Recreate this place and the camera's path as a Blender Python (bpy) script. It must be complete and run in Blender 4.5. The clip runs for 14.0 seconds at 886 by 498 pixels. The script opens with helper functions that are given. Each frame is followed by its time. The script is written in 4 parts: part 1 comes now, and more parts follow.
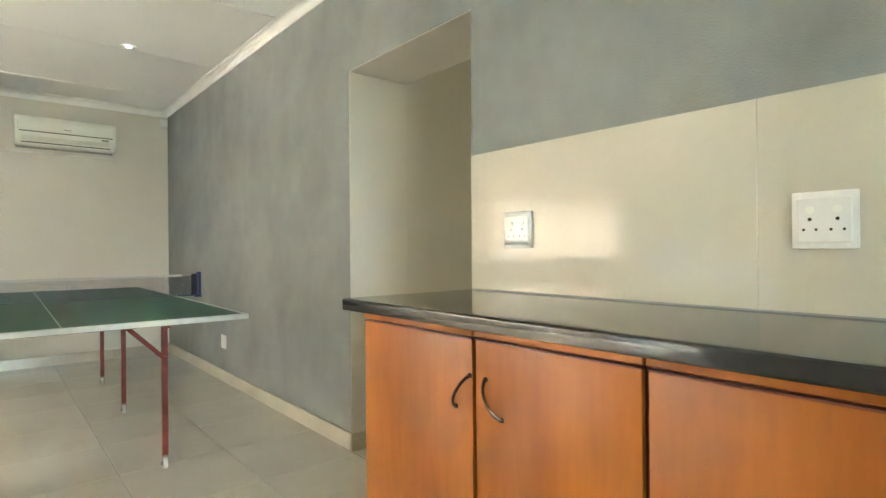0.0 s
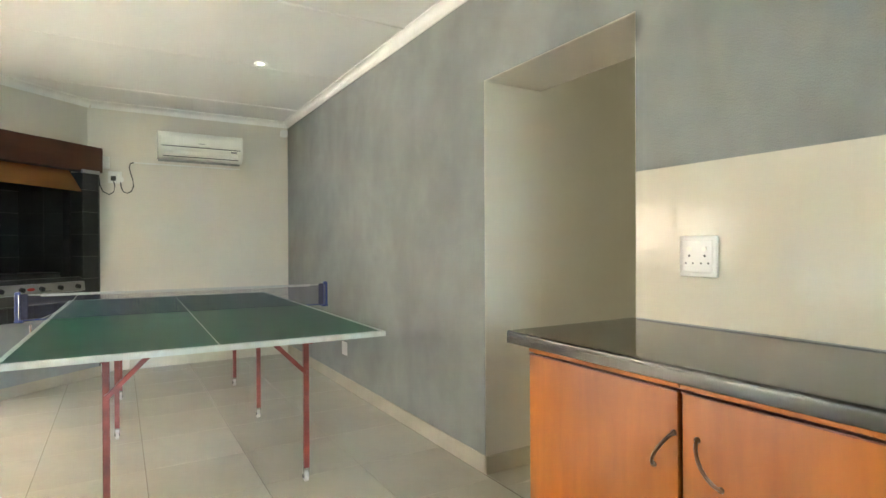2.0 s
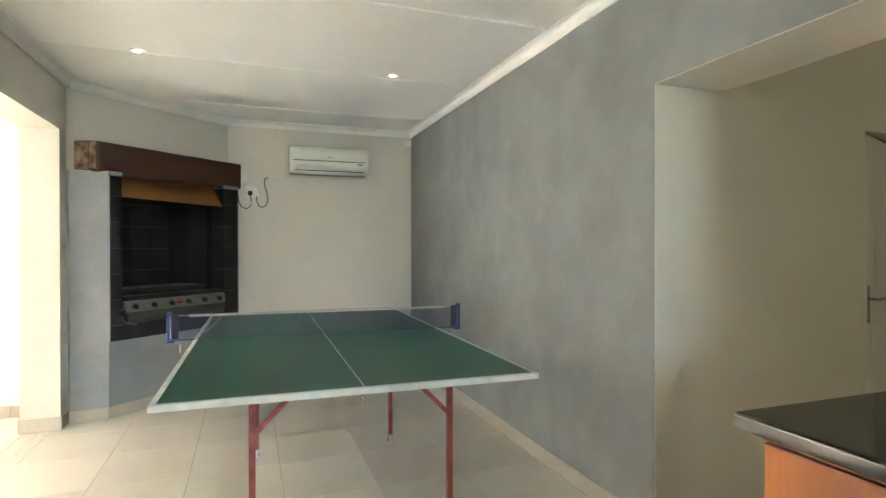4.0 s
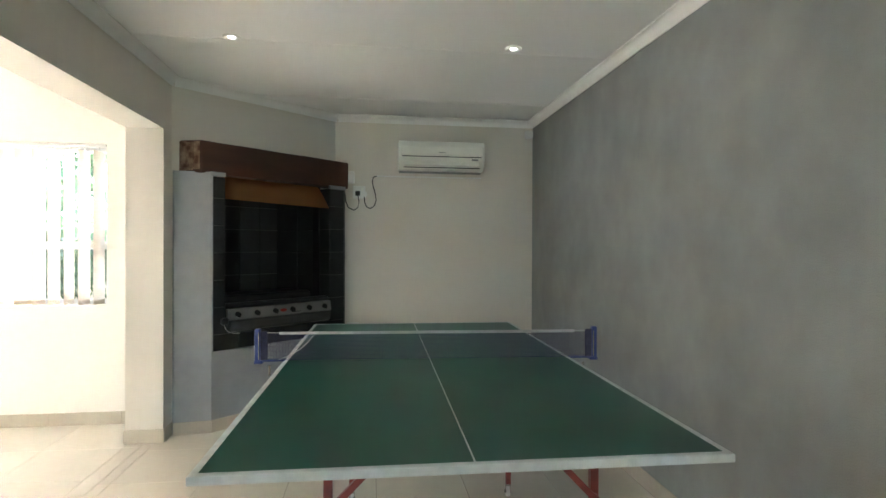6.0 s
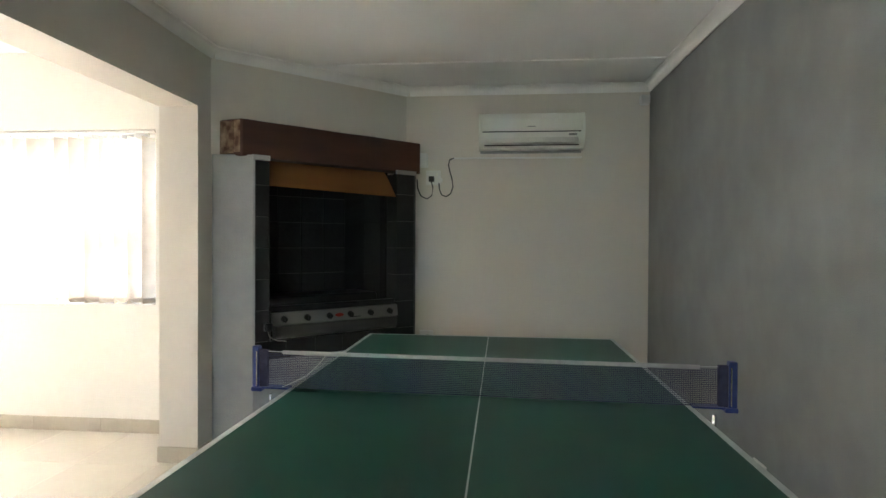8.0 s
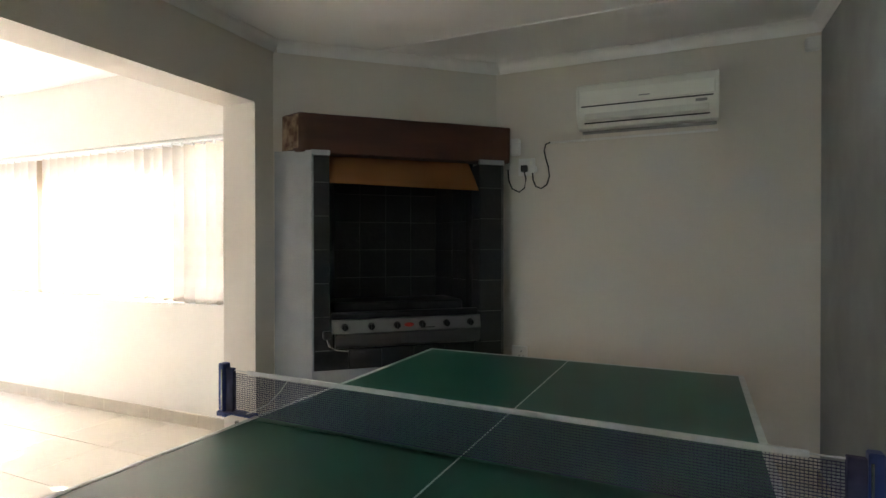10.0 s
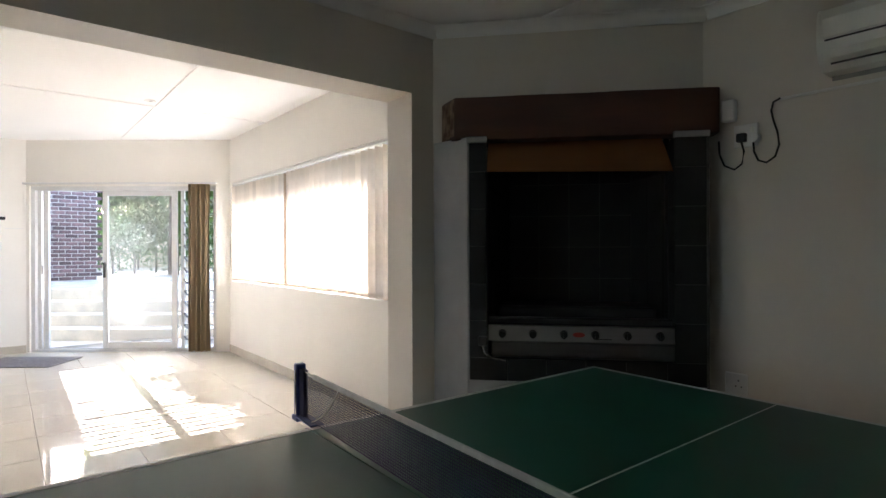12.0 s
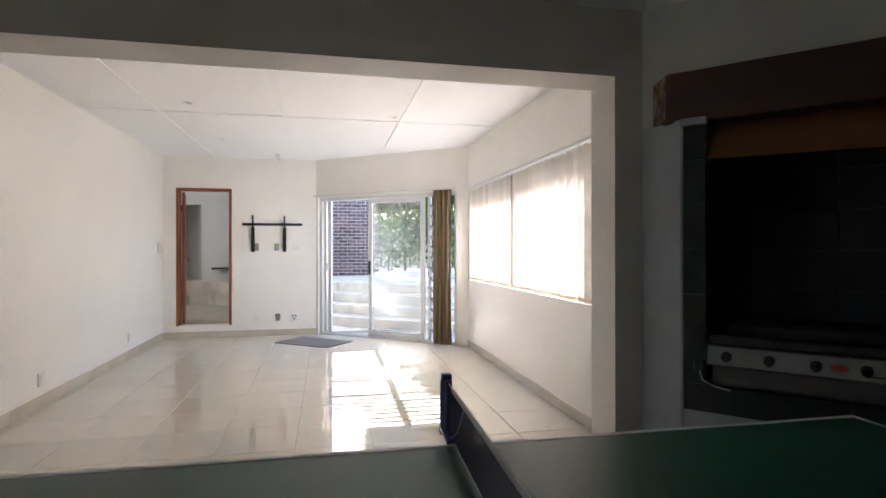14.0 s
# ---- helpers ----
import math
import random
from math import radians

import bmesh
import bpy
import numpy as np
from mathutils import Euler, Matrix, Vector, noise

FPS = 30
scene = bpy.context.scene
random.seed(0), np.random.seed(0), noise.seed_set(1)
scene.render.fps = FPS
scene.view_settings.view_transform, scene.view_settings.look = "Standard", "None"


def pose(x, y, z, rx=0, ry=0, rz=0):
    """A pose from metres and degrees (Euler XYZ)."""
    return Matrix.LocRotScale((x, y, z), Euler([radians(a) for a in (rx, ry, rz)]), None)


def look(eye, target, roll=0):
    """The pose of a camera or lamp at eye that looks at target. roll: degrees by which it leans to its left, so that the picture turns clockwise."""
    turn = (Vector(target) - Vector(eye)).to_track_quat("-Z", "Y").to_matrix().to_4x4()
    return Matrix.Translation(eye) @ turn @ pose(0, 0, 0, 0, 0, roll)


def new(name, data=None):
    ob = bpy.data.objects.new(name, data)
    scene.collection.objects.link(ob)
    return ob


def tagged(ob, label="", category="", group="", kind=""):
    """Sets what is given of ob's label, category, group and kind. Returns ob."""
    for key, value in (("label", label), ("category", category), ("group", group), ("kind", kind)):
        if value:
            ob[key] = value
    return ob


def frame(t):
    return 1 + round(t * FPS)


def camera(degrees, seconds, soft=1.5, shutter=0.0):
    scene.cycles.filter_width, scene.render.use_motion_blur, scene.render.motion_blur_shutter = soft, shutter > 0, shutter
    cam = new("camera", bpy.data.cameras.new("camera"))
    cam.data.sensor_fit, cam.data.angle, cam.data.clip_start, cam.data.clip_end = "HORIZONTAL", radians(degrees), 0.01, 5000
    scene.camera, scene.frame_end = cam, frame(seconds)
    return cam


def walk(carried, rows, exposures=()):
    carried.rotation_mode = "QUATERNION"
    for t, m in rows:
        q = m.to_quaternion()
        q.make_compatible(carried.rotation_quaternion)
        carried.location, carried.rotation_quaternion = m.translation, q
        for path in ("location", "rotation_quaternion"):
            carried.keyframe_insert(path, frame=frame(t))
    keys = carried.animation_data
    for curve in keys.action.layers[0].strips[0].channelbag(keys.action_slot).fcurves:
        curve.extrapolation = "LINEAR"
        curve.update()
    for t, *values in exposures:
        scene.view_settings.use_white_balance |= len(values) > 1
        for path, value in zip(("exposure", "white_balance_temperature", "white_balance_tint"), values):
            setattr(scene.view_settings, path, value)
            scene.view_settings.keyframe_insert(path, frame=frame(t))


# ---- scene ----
cam = camera(78.2, 14.0)
PATH = [
    (0, (0.953, 0.909, 1.073), (2.236, 2.443, 1.073), -0.5),
    (0.5, (0.918, 0.961, 1.097), (2.161, 2.528, 1.094), -0.5),
    (1, (0.883, 1.026, 1.118), (2.064, 2.64, 1.113), -0.5),
    (1.5, (0.86, 1.094, 1.139), (1.97, 2.757, 1.134), -0.3),
    (2, (0.819, 1.155, 1.174), (1.841, 2.874, 1.166), -0.3),
    (2.5, (0.771, 1.204, 1.206), (1.733, 2.957, 1.198), -0.3),
    (3, (0.75, 1.276, 1.243), (1.639, 3.067, 1.235), -0.3),
    (3.5, (0.736, 1.377, 1.286), (1.543, 3.206, 1.274), -0.2),
    (4, (0.753, 1.516, 1.313), (1.428, 3.399, 1.304), -0.1),
    (6.5, (1.004, 2.357, 1.362), (1.139, 4.323, 1.354), 0.14),
    (7, (1.131, 2.578, 1.325), (1.127, 4.578, 1.321), 0.0),
    (7.5, (1.172, 2.789, 1.341), (1.089, 4.787, 1.328), 0.09),
    (10, (1.764, 3.681, 1.329), (0.95, 5.508, 1.317), -0.02),
    (10.5, (1.809, 3.864, 1.294), (0.811, 5.597, 1.298), -0.47),
    (11, (1.884, 3.993, 1.324), (0.679, 5.589, 1.308), -0.23),
    (11.5, (1.866, 4.151, 1.308), (0.504, 5.615, 1.306), -0.14),
    (12, (1.96, 4.343, 1.291), (0.405, 5.601, 1.291), -0.18),
    (12.5, (1.948, 4.458, 1.318), (0.268, 5.543, 1.308), -0.49),
    (13, (1.961, 4.584, 1.33), (0.153, 5.439, 1.317), -0.39),
    (13.5, (1.947, 4.651, 1.307), (0.052, 5.292, 1.306), -0.21),
    (14, (1.944, 4.722, 1.307), (-0.011, 5.143, 1.308), -0.08),
]
walk(cam, [(t, look(eye, target, roll)) for t, eye, target, roll in PATH],
     [(0.0, 6.03, 6600, 9), (1.5, 6.06, 6500, 10), (4.0, 5.85, 6300, 12), (6.5, 5.06, 6080, 12), (7.5, 4.96, 6080, 13),
      (10.0, 4.55, 6230, 17), (11.0, 4.08, 6130, 17), (12.0, 3.6, 6050, 18), (14.0, 3.26, 5940, 19)])

# ---- world, sun, exposure ----
world = bpy.data.worlds.new("sky")
scene.world = world
world.use_nodes = True
SUN_TO = Vector((1.0, -0.012, -0.427)).normalized()
sky = world.node_tree.nodes.new("ShaderNodeTexSky")
sky.sky_type, sky.sun_disc = "NISHITA", False
sky.sun_elevation = math.asin(-SUN_TO.z)
sky.sun_rotation = math.atan2(-SUN_TO.x, -SUN_TO.y)
bg = world.node_tree.nodes["Background"]
world.node_tree.links.new(sky.outputs[0], bg.inputs[0])
bg.inputs[1].default_value = 0.15
sun = new("sun", bpy.data.lights.new("sun", "SUN"))
sun.data.energy, sun.data.angle, sun.data.color = 5.0, radians(0.2), (1.0, 0.97, 0.92)
sun.matrix_world = look((-20, 5, 12), Vector((-20, 5, 12)) + SUN_TO)


# ---- materials ----
def material(name, colour, rough=0.5, metal=0.0, vary=0.06, scale=6.0, bump=0.0, bump_scale=80.0, stretch=(1, 1, 1), per_piece=0.0,
             colour2=None, spots=0.0, spot_scale=40.0, coat=0.0, specular=0.5, translucent=0.0, rough_vary=0.0):
    """Base colour varied at two scales, with fine relief."""
    m = bpy.data.materials.new(name)
    m.use_nodes = True
    nt = m.node_tree
    nd, ln = nt.nodes, nt.links
    b = nd["Principled BSDF"]
    co = nd.new("ShaderNodeTexCoord")
    mp = nd.new("ShaderNodeMapping")
    mp.inputs["Scale"].default_value = stretch
    ln.new(co.outputs["Object"], mp.inputs[0])
    big = nd.new("ShaderNodeTexNoise")
    big.inputs["Scale"].default_value, big.inputs["Detail"].default_value = scale, 6
    ln.new(mp.outputs[0], big.inputs[0])
    fine = nd.new("ShaderNodeTexNoise")
    fine.inputs["Scale"].default_value, fine.inputs["Detail"].default_value = spot_scale, 4
    ln.new(mp.outputs[0], fine.inputs[0])
    c1 = colour
    c2 = colour2 or tuple(c * (1 - 2 * vary) for c in colour)
    c1b = tuple(min(1, c * (1 + vary)) for c in c1) if not colour2 else c1
    ramp = nd.new("ShaderNodeValToRGB")
    ramp.color_ramp.elements[0].position, ramp.color_ramp.elements[1].position = 0.34, 0.66
    ramp.color_ramp.elements[0].color, ramp.color_ramp.elements[1].color = (*c2, 1), (*c1b, 1)
    ln.new(big.outputs[0], ramp.inputs[0])
    hsv = nd.new("ShaderNodeHueSaturation")
    ln.new(ramp.outputs[0], hsv.inputs["Color"])
    val = nd.new("ShaderNodeMath")
    val.operation = "MULTIPLY_ADD"
    ln.new(fine.outputs[0], val.inputs[0])
    val.inputs[1].default_value, val.inputs[2].default_value = 2 * spots, 1 - spots
    if per_piece:
        info = nd.new("ShaderNodeObjectInfo")
        pm = nd.new("ShaderNodeMath")
        pm.operation = "MULTIPLY_ADD"
        ln.new(info.outputs["Random"], pm.inputs[0])
        pm.inputs[1].default_value = 2 * per_piece
        sub = nd.new("ShaderNodeMath")
        sub.operation = "SUBTRACT"
        ln.new(val.outputs[0], sub.inputs[0])
        sub.inputs[1].default_value = per_piece
        ln.new(sub.outputs[0], pm.inputs[2])
        ln.new(pm.outputs[0], hsv.inputs["Value"])
    else:
        ln.new(val.outputs[0], hsv.inputs["Value"])
    ln.new(hsv.outputs[0], b.inputs["Base Color"])
    b.inputs["Metallic"].default_value = metal
    b.inputs["Specular IOR Level"].default_value = specular
    b.inputs["Coat Weight"].default_value = coat
    b.inputs["Coat Roughness"].default_value = 0.08
    if rough_vary:
        rr = nd.new("ShaderNodeMath")
        rr.operation = "MULTIPLY_ADD"
        ln.new(big.outputs[0], rr.inputs[0])
        rr.inputs[1].default_value, rr.inputs[2].default_value = 2 * rough_vary, rough - rough_vary
        ln.new(rr.outputs[0], b.inputs["Roughness"])
    else:
        b.inputs["Roughness"].default_value = rough
    if bump:
        bt = nd.new("ShaderNodeTexNoise")
        bt.inputs["Scale"].default_value, bt.inputs["Detail"].default_value = bump_scale, 5
        ln.new(mp.outputs[0], bt.inputs[0])
        bn = nd.new("ShaderNodeBump")
        bn.inputs["Strength"].default_value, bn.inputs["Distance"].default_value = bump, 0.01
        ln.new(bt.outputs[0], bn.inputs["Height"])
        ln.new(bn.outputs[0], b.inputs["Normal"])
    if translucent:
        tr = nd.new("ShaderNodeBsdfTranslucent")
        ln.new(hsv.outputs[0], tr.inputs[0])
        mx = nd.new("ShaderNodeMixShader")
        mx.inputs[0].default_value = translucent
        ln.new(b.outputs[0], mx.inputs[1])
        ln.new(tr.outputs[0], mx.inputs[2])
        ln.new(mx.outputs[0], nd["Material Output"].inputs[0])
    return m


CREAM = material("cream_wall_paint", (0.70, 0.652, 0.575), 0.55, vary=0.015, scale=1.2, bump=0.12, bump_scale=140, spots=0.02, spot_scale=30)
WHITE_WALL = material("pale_wall_paint", (0.84, 0.812, 0.75), 0.5, vary=0.015, scale=1.2, bump=0.12, bump_scale=140, spots=0.02, spot_scale=30)
GREY = material("grey_paint_effect", (0.298, 0.310, 0.293), 0.58, scale=2.6, stretch=(1, 1.0, 0.9), colour2=(0.236, 0.247, 0.233), bump=0.45, bump_scale=260,
                spots=0.11, spot_scale=9, specular=0.35)
GREY_SIDE = material("grey_plaster_paint", (0.36, 0.37, 0.38), 0.6, vary=0.05, scale=3, bump=0.3, bump_scale=120, spots=0.06, spot_scale=12)
CEIL = material("white_ceiling_board", (0.90, 0.892, 0.876), 0.7, vary=0.01, scale=1.0, bump=0.04, bump_scale=60)
TRIM_WHITE = material("white_cornice_paint", (0.86, 0.85, 0.82), 0.55, vary=0.02, scale=5)
TILE = material("cream_porcelain", (0.655, 0.612, 0.515), 0.05, vary=0.03, scale=2.2, per_piece=0.03, spots=0.03, spot_scale=26, bump=0.015, bump_scale=12, rough_vary=0.025)
GROUT = material("grey_brown_grout", (0.26, 0.23, 0.18), 0.8, vary=0.1, scale=9)
SKIRT = material("cream_skirting_tile", (0.56, 0.51, 0.41), 0.2, vary=0.04, scale=5, spots=0.03)
SPLASH = material("cream_glazed_splashback_tile", (0.60, 0.555, 0.45), 0.02, vary=0.015, scale=2, specular=0.22, bump=0.004, bump_scale=5, per_piece=0.01)
GRANITE = material("black_granite", (0.017, 0.016, 0.013), 0.10, colour2=(0.024, 0.022, 0.019), scale=90, spots=0.10, spot_scale=260, specular=0.8)
WOOD = material("orange_cherry_veneer", (0.49, 0.150, 0.020), 0.36, colour2=(0.33, 0.088, 0.010), scale=3.0, stretch=(1, 1.3, 0.2), spots=0.14, spot_scale=34, coat=0.05, specular=0.35, bump=0.03, bump_scale=60, per_piece=0.09)
WOOD_EDGE = material("dark_cherry_edge", (0.20, 0.045, 0.015), 0.4, vary=0.15, scale=8, stretch=(1, 1, 0.3))
BRONZE = material("antique_bronze_metal", (0.16, 0.085, 0.05), 0.32, metal=0.9, vary=0.15, scale=30)
WHITE_PLASTIC = material("white_plastic", (0.78, 0.77, 0.74), 0.28, vary=0.01, scale=8)
CREAM_PLASTIC = material("aged_white_plastic", (0.85, 0.845, 0.77), 0.32, vary=0.02, scale=5)
BLACK_PLASTIC = material("black_plastic", (0.012, 0.012, 0.013), 0.4, vary=0.1, scale=20)
GREY_PLASTIC = material("grey_plastic", (0.30, 0.30, 0.29), 0.45, vary=0.05, scale=20)
TABLE_GREEN = material("green_table_top_paint", (0.011, 0.088, 0.058), 0.42, vary=0.08, scale=3, spots=0.06, spot_scale=60, bump=0.02, bump_scale=300)
LINE_WHITE = material("white_table_line_paint", (0.62, 0.64, 0.62), 0.5, vary=0.06, scale=20)
TABLE_RED = material("red_brown_enamel_steel", (0.21, 0.032, 0.020), 0.38, vary=0.15, scale=14, spots=0.1)
BLUE = material("blue_powder_coat_steel", (0.022, 0.045, 0.20), 0.4, vary=0.08, scale=20)
NET = material("navy_net_cord", (0.050, 0.050, 0.105), 0.8, vary=0.1, scale=40)
NET_TAPE = material("white_net_tape", (0.55, 0.55, 0.54), 0.8, vary=0.05, scale=30)
CHROME = material("worn_chrome", (0.6, 0.6, 0.6), 0.25, metal=1.0, vary=0.1, scale=30)
RUBBER = material("pale_caster_rubber", (0.62, 0.60, 0.56), 0.6, vary=0.1, scale=30)
SLATE = material("black_slate_tile", (0.009, 0.0092, 0.0095), 0.5, colour2=(0.017, 0.018, 0.019), scale=7, bump=0.25, bump_scale=40, per_piece=0.25, spots=0.2)
SLATE_GROUT = material("dark_grout", (0.11, 0.108, 0.10), 0.85, vary=0.2, scale=12)
SOOT = material("soot_black_lining", (0.008, 0.008, 0.008), 0.8, vary=0.3, scale=6)
MANTEL = material("dark_red_stained_timber", (0.095, 0.034, 0.018), 0.5, colour2=(0.048, 0.017, 0.010), scale=5, stretch=(0.22, 1, 1), bump=0.25, bump_scale=24, spots=0.15, spot_scale=16)
END_GRAIN = material("weathered_end_grain", (0.34, 0.24, 0.16), 0.8, colour2=(0.11, 0.05, 0.03), scale=20, bump=0.4, bump_scale=60)
HOOD = material("ochre_heat_tinted_sheet_metal", (0.46, 0.20, 0.072), 0.45, metal=0.2, vary=0.1, scale=3, stretch=(0.4, 1, 1))
STEEL = material("brushed_stainless_steel", (0.30, 0.295, 0.28), 0.34, metal=0.85, vary=0.06, scale=10, stretch=(0.1, 1, 1))
DARK_STEEL = material("dark_grey_painted_steel", (0.035, 0.035, 0.036), 0.42, metal=0.3, vary=0.15, scale=8)
# same brushed finish as the control panel, but darker
TRAY_STEEL = material("dark_tray_steel", (0.10, 0.10, 0.097), 0.38, metal=0.7, vary=0.12, scale=10, stretch=(0.1, 1, 1))
BADGE = material("red_badge_enamel", (0.42, 0.03, 0.02), 0.3, vary=0.05)
ALU = material("white_coated_aluminium", (0.72, 0.72, 0.71), 0.35, vary=0.02, scale=10)
FABRIC = material("beige_blind_fabric", (0.66, 0.585, 0.49), 0.85, vary=0.05, scale=8, translucent=0.5, bump=0.1, bump_scale=400, per_piece=0.12)
# Darker copy of the slat fabric: one slat's shade is put into its colour.
FABRIC_SHADED = material("shaded_blind_fabric", (0.33, 0.25, 0.17), 0.85, vary=0.05, scale=8, translucent=0.2, bump=0.1, bump_scale=400)
CURTAIN = material("brown_curtain_fabric", (0.36, 0.265, 0.155), 0.85, vary=0.12, scale=3, stretch=(1, 1, 0.1), translucent=0.12, bump=0.15, bump_scale=300)
DOOR_WOOD = material("red_brown_door_timber", (0.25, 0.075, 0.030), 0.45, vary=0.15, scale=6, stretch=(1, 1, 0.15))
WHITE_DOOR = material("white_gloss_door_paint", (0.74, 0.72, 0.66), 0.35, vary=0.02, scale=4)
MAT_GREY = material("grey_woven_mat", (0.20, 0.185, 0.18), 0.95, vary=0.1, scale=30, bump=0.5, bump_scale=300)
BRICK = material("purple_brown_face_brick", (0.185, 0.112, 0.105), 0.85, colour2=(0.070, 0.052, 0.058), scale=9, bump=0.4, bump_scale=60, per_piece=0.5, spots=0.15)
MORTAR = material("pale_mortar", (0.62, 0.57, 0.51), 0.9, vary=0.1, scale=12)
CONCRETE = material("pale_concrete_paving", (0.76, 0.67, 0.53), 0.85, vary=0.1, scale=3, bump=0.2, bump_scale=60, spots=0.08)
BOUNCE_PAVING = material("pale_bounce_paving", (0.62, 0.59, 0.52), 0.8, vary=0.08, scale=3, bump=0.15, bump_scale=60, spots=0.05)
GRASS_SOIL = material("sunlit_lawn", (0.12, 0.16, 0.045), 0.9, vary=0.25, scale=5, bump=0.5, bump_scale=90, spots=0.2)
LEAF = material("green_leaf", (0.105, 0.175, 0.05), 0.5, vary=0.3, scale=2.0, translucent=0.3, per_piece=0.1)
LEAF_DARK = material("dark_green_leaf", (0.06, 0.115, 0.045), 0.5, vary=0.3, scale=2.0, translucent=0.25)
BARK = material("grey_brown_bark", (0.14, 0.10, 0.07), 0.9, vary=0.25, scale=6, bump=0.6, bump_scale=30)
ROOF = material("grey_roof_fascia", (0.35, 0.34, 0.33), 0.7, vary=0.1, scale=4)


def glass_material(name, tint=(0.97, 0.98, 0.97)):
    m = bpy.data.materials.new(name)
    m.use_nodes = True
    b = m.node_tree.nodes["Principled BSDF"]
    b.inputs["Base Color"].default_value = (*tint, 1)
    b.inputs["Roughness"].default_value = 0.0
    b.inputs["Transmission Weight"].default_value = 1.0
    b.inputs["IOR"].default_value = 1.45
    return m


GLASS = glass_material("clear_window_glass")
# The pane's milky haze is put into the material as a pale diffuse share.
HAZY_GLASS = glass_material("hazy_door_glass")
nt = HAZY_GLASS.node_tree
haze = nt.nodes.new("ShaderNodeBsdfDiffuse")
haze.inputs[0].default_value = (0.75, 0.78, 0.78, 1)
haze_mix = nt.nodes.new("ShaderNodeMixShader")
haze_mix.inputs[0].default_value = 0.16
nt.links.new(nt.nodes["Principled BSDF"].outputs[0], haze_mix.inputs[1])
nt.links.new(haze.outputs[0], haze_mix.inputs[2])
nt.links.new(haze_mix.outputs[0], nt.nodes["Material Output"].inputs[0])


def lamp_material(name, colour, strength):
    m = bpy.data.materials.new(name)
    m.use_nodes = True
    b = m.node_tree.nodes["Principled BSDF"]
    b.inputs["Base Color"].default_value = (0.9, 0.9, 0.88, 1)
    b.inputs["Emission Color"].default_value = (*colour, 1)
    b.inputs["Emission Strength"].default_value = strength
    return m


LAMP_ON = lamp_material("lit_lamp_glass", (1.0, 0.93, 0.80), 0.5)
LAMP_OFF = material("unlit_lamp_glass", (0.5, 0.5, 0.48), 0.2, vary=0.05)


# ---- building helpers ----
def box(bm, lo, hi, bevel=0.0, m=None, segments=1):
    """A box from corner lo to corner hi in bm, with rounded edges if bevel is given."""
    c = [(a + b) / 2 for a, b in zip(lo, hi)]
    s = [abs(b - a) for a, b in zip(lo, hi)]
    mat = Matrix.LocRotScale(c, None, s)
    made = bmesh.ops.create_cube(bm, size=1.0, matrix=mat)["verts"]
    if bevel:
        edges = list({e for v in made for e in v.link_edges})
        made = bmesh.ops.bevel(bm, geom=edges, offset=min(bevel, min(s) * 0.45), segments=segments, affect="EDGES", profile=0.6)["verts"]
    if m is not None:
        bmesh.ops.transform(bm, matrix=m, verts=list({v for v in made}))
    return bm


def boxes(*rows, bevel=0.0):
    bm = bmesh.new()
    for lo, hi in rows:
        box(bm, lo, hi, bevel)
    return bm


def rod(bm, a, b, r, sides=10, r2=None):
    """A round bar from a to b."""
    a, b = Vector(a), Vector(b)
    d = b - a
    m = Matrix.Translation((a + b) / 2) @ d.to_track_quat("Z", "Y").to_matrix().to_4x4()
    bmesh.ops.create_cone(bm, cap_ends=True, segments=sides, radius1=r, radius2=r if r2 is None else r2, depth=d.length, matrix=m)
    return bm


def prism(bm, outline, z0, z1):
    """An upright prism over a flat outline."""
    low = [bm.verts.new((x, y, z0)) for x, y in outline]
    top = [bm.verts.new((x, y, z1)) for x, y in outline]
    n = len(outline)
    bm.faces.new(low[::-1])
    bm.faces.new(top)
    for i in range(n):
        bm.faces.new((low[i], low[(i + 1) % n], top[(i + 1) % n], top[i]))
    bmesh.ops.recalc_face_normals(bm, faces=bm.faces)
    return bm


def tube(bm, pts, r, sides=8):
    """A round tube along points."""
    pts = [Vector(p) for p in pts]
    rings = []
    for i, p in enumerate(pts):
        d = (pts[min(i + 1, len(pts) - 1)] - pts[max(i - 1, 0)]).normalized()
        q = d.to_track_quat("Z", "Y")
        rings.append([bm.verts.new(p + q @ Vector((r * math.cos(k * math.tau / sides), r * math.sin(k * math.tau / sides), 0))) for k in range(sides)])
    for a, b in zip(rings, rings[1:]):
        for k in range(sides):
            bm.faces.new((a[k], a[(k + 1) % sides], b[(k + 1) % sides], b[k]))
    bm.faces.new(rings[0][::-1])
    bm.faces.new(rings[-1])
    bmesh.ops.recalc_face_normals(bm, faces=bm.faces)
    return bm


def extrude_x(bm, profile, x0, x1):
    """A bar along x with a (y, z) profile."""
    a = [bm.verts.new((x0, y, z)) for y, z in profile]
    b = [bm.verts.new((x1, y, z)) for y, z in profile]
    n = len(profile)
    bm.faces.new(a[::-1])
    bm.faces.new(b)
    for i in range(n):
        bm.faces.new((a[i], a[(i + 1) % n], b[(i + 1) % n], b[i]))
    bmesh.ops.recalc_face_normals(bm, faces=bm.faces)
    return bm


def mesh_of(name, bm, mat, smooth=False):
    me = bpy.data.meshes.new(name)
    bm.to_mesh(me)
    bm.free()
    me.materials.append(mat)
    if smooth:
        me.polygons.foreach_set("use_smooth", [True] * len(me.polygons))
        me.set_sharp_from_angle(angle=radians(35))
    return me


def thing(name, m=None, label="", category="", group="", kind=""):
    ob = new(name)
    ob.empty_display_size = 0.1
    if m is not None:
        ob.matrix_basis = m
    return tagged(ob, label, category, group, kind)


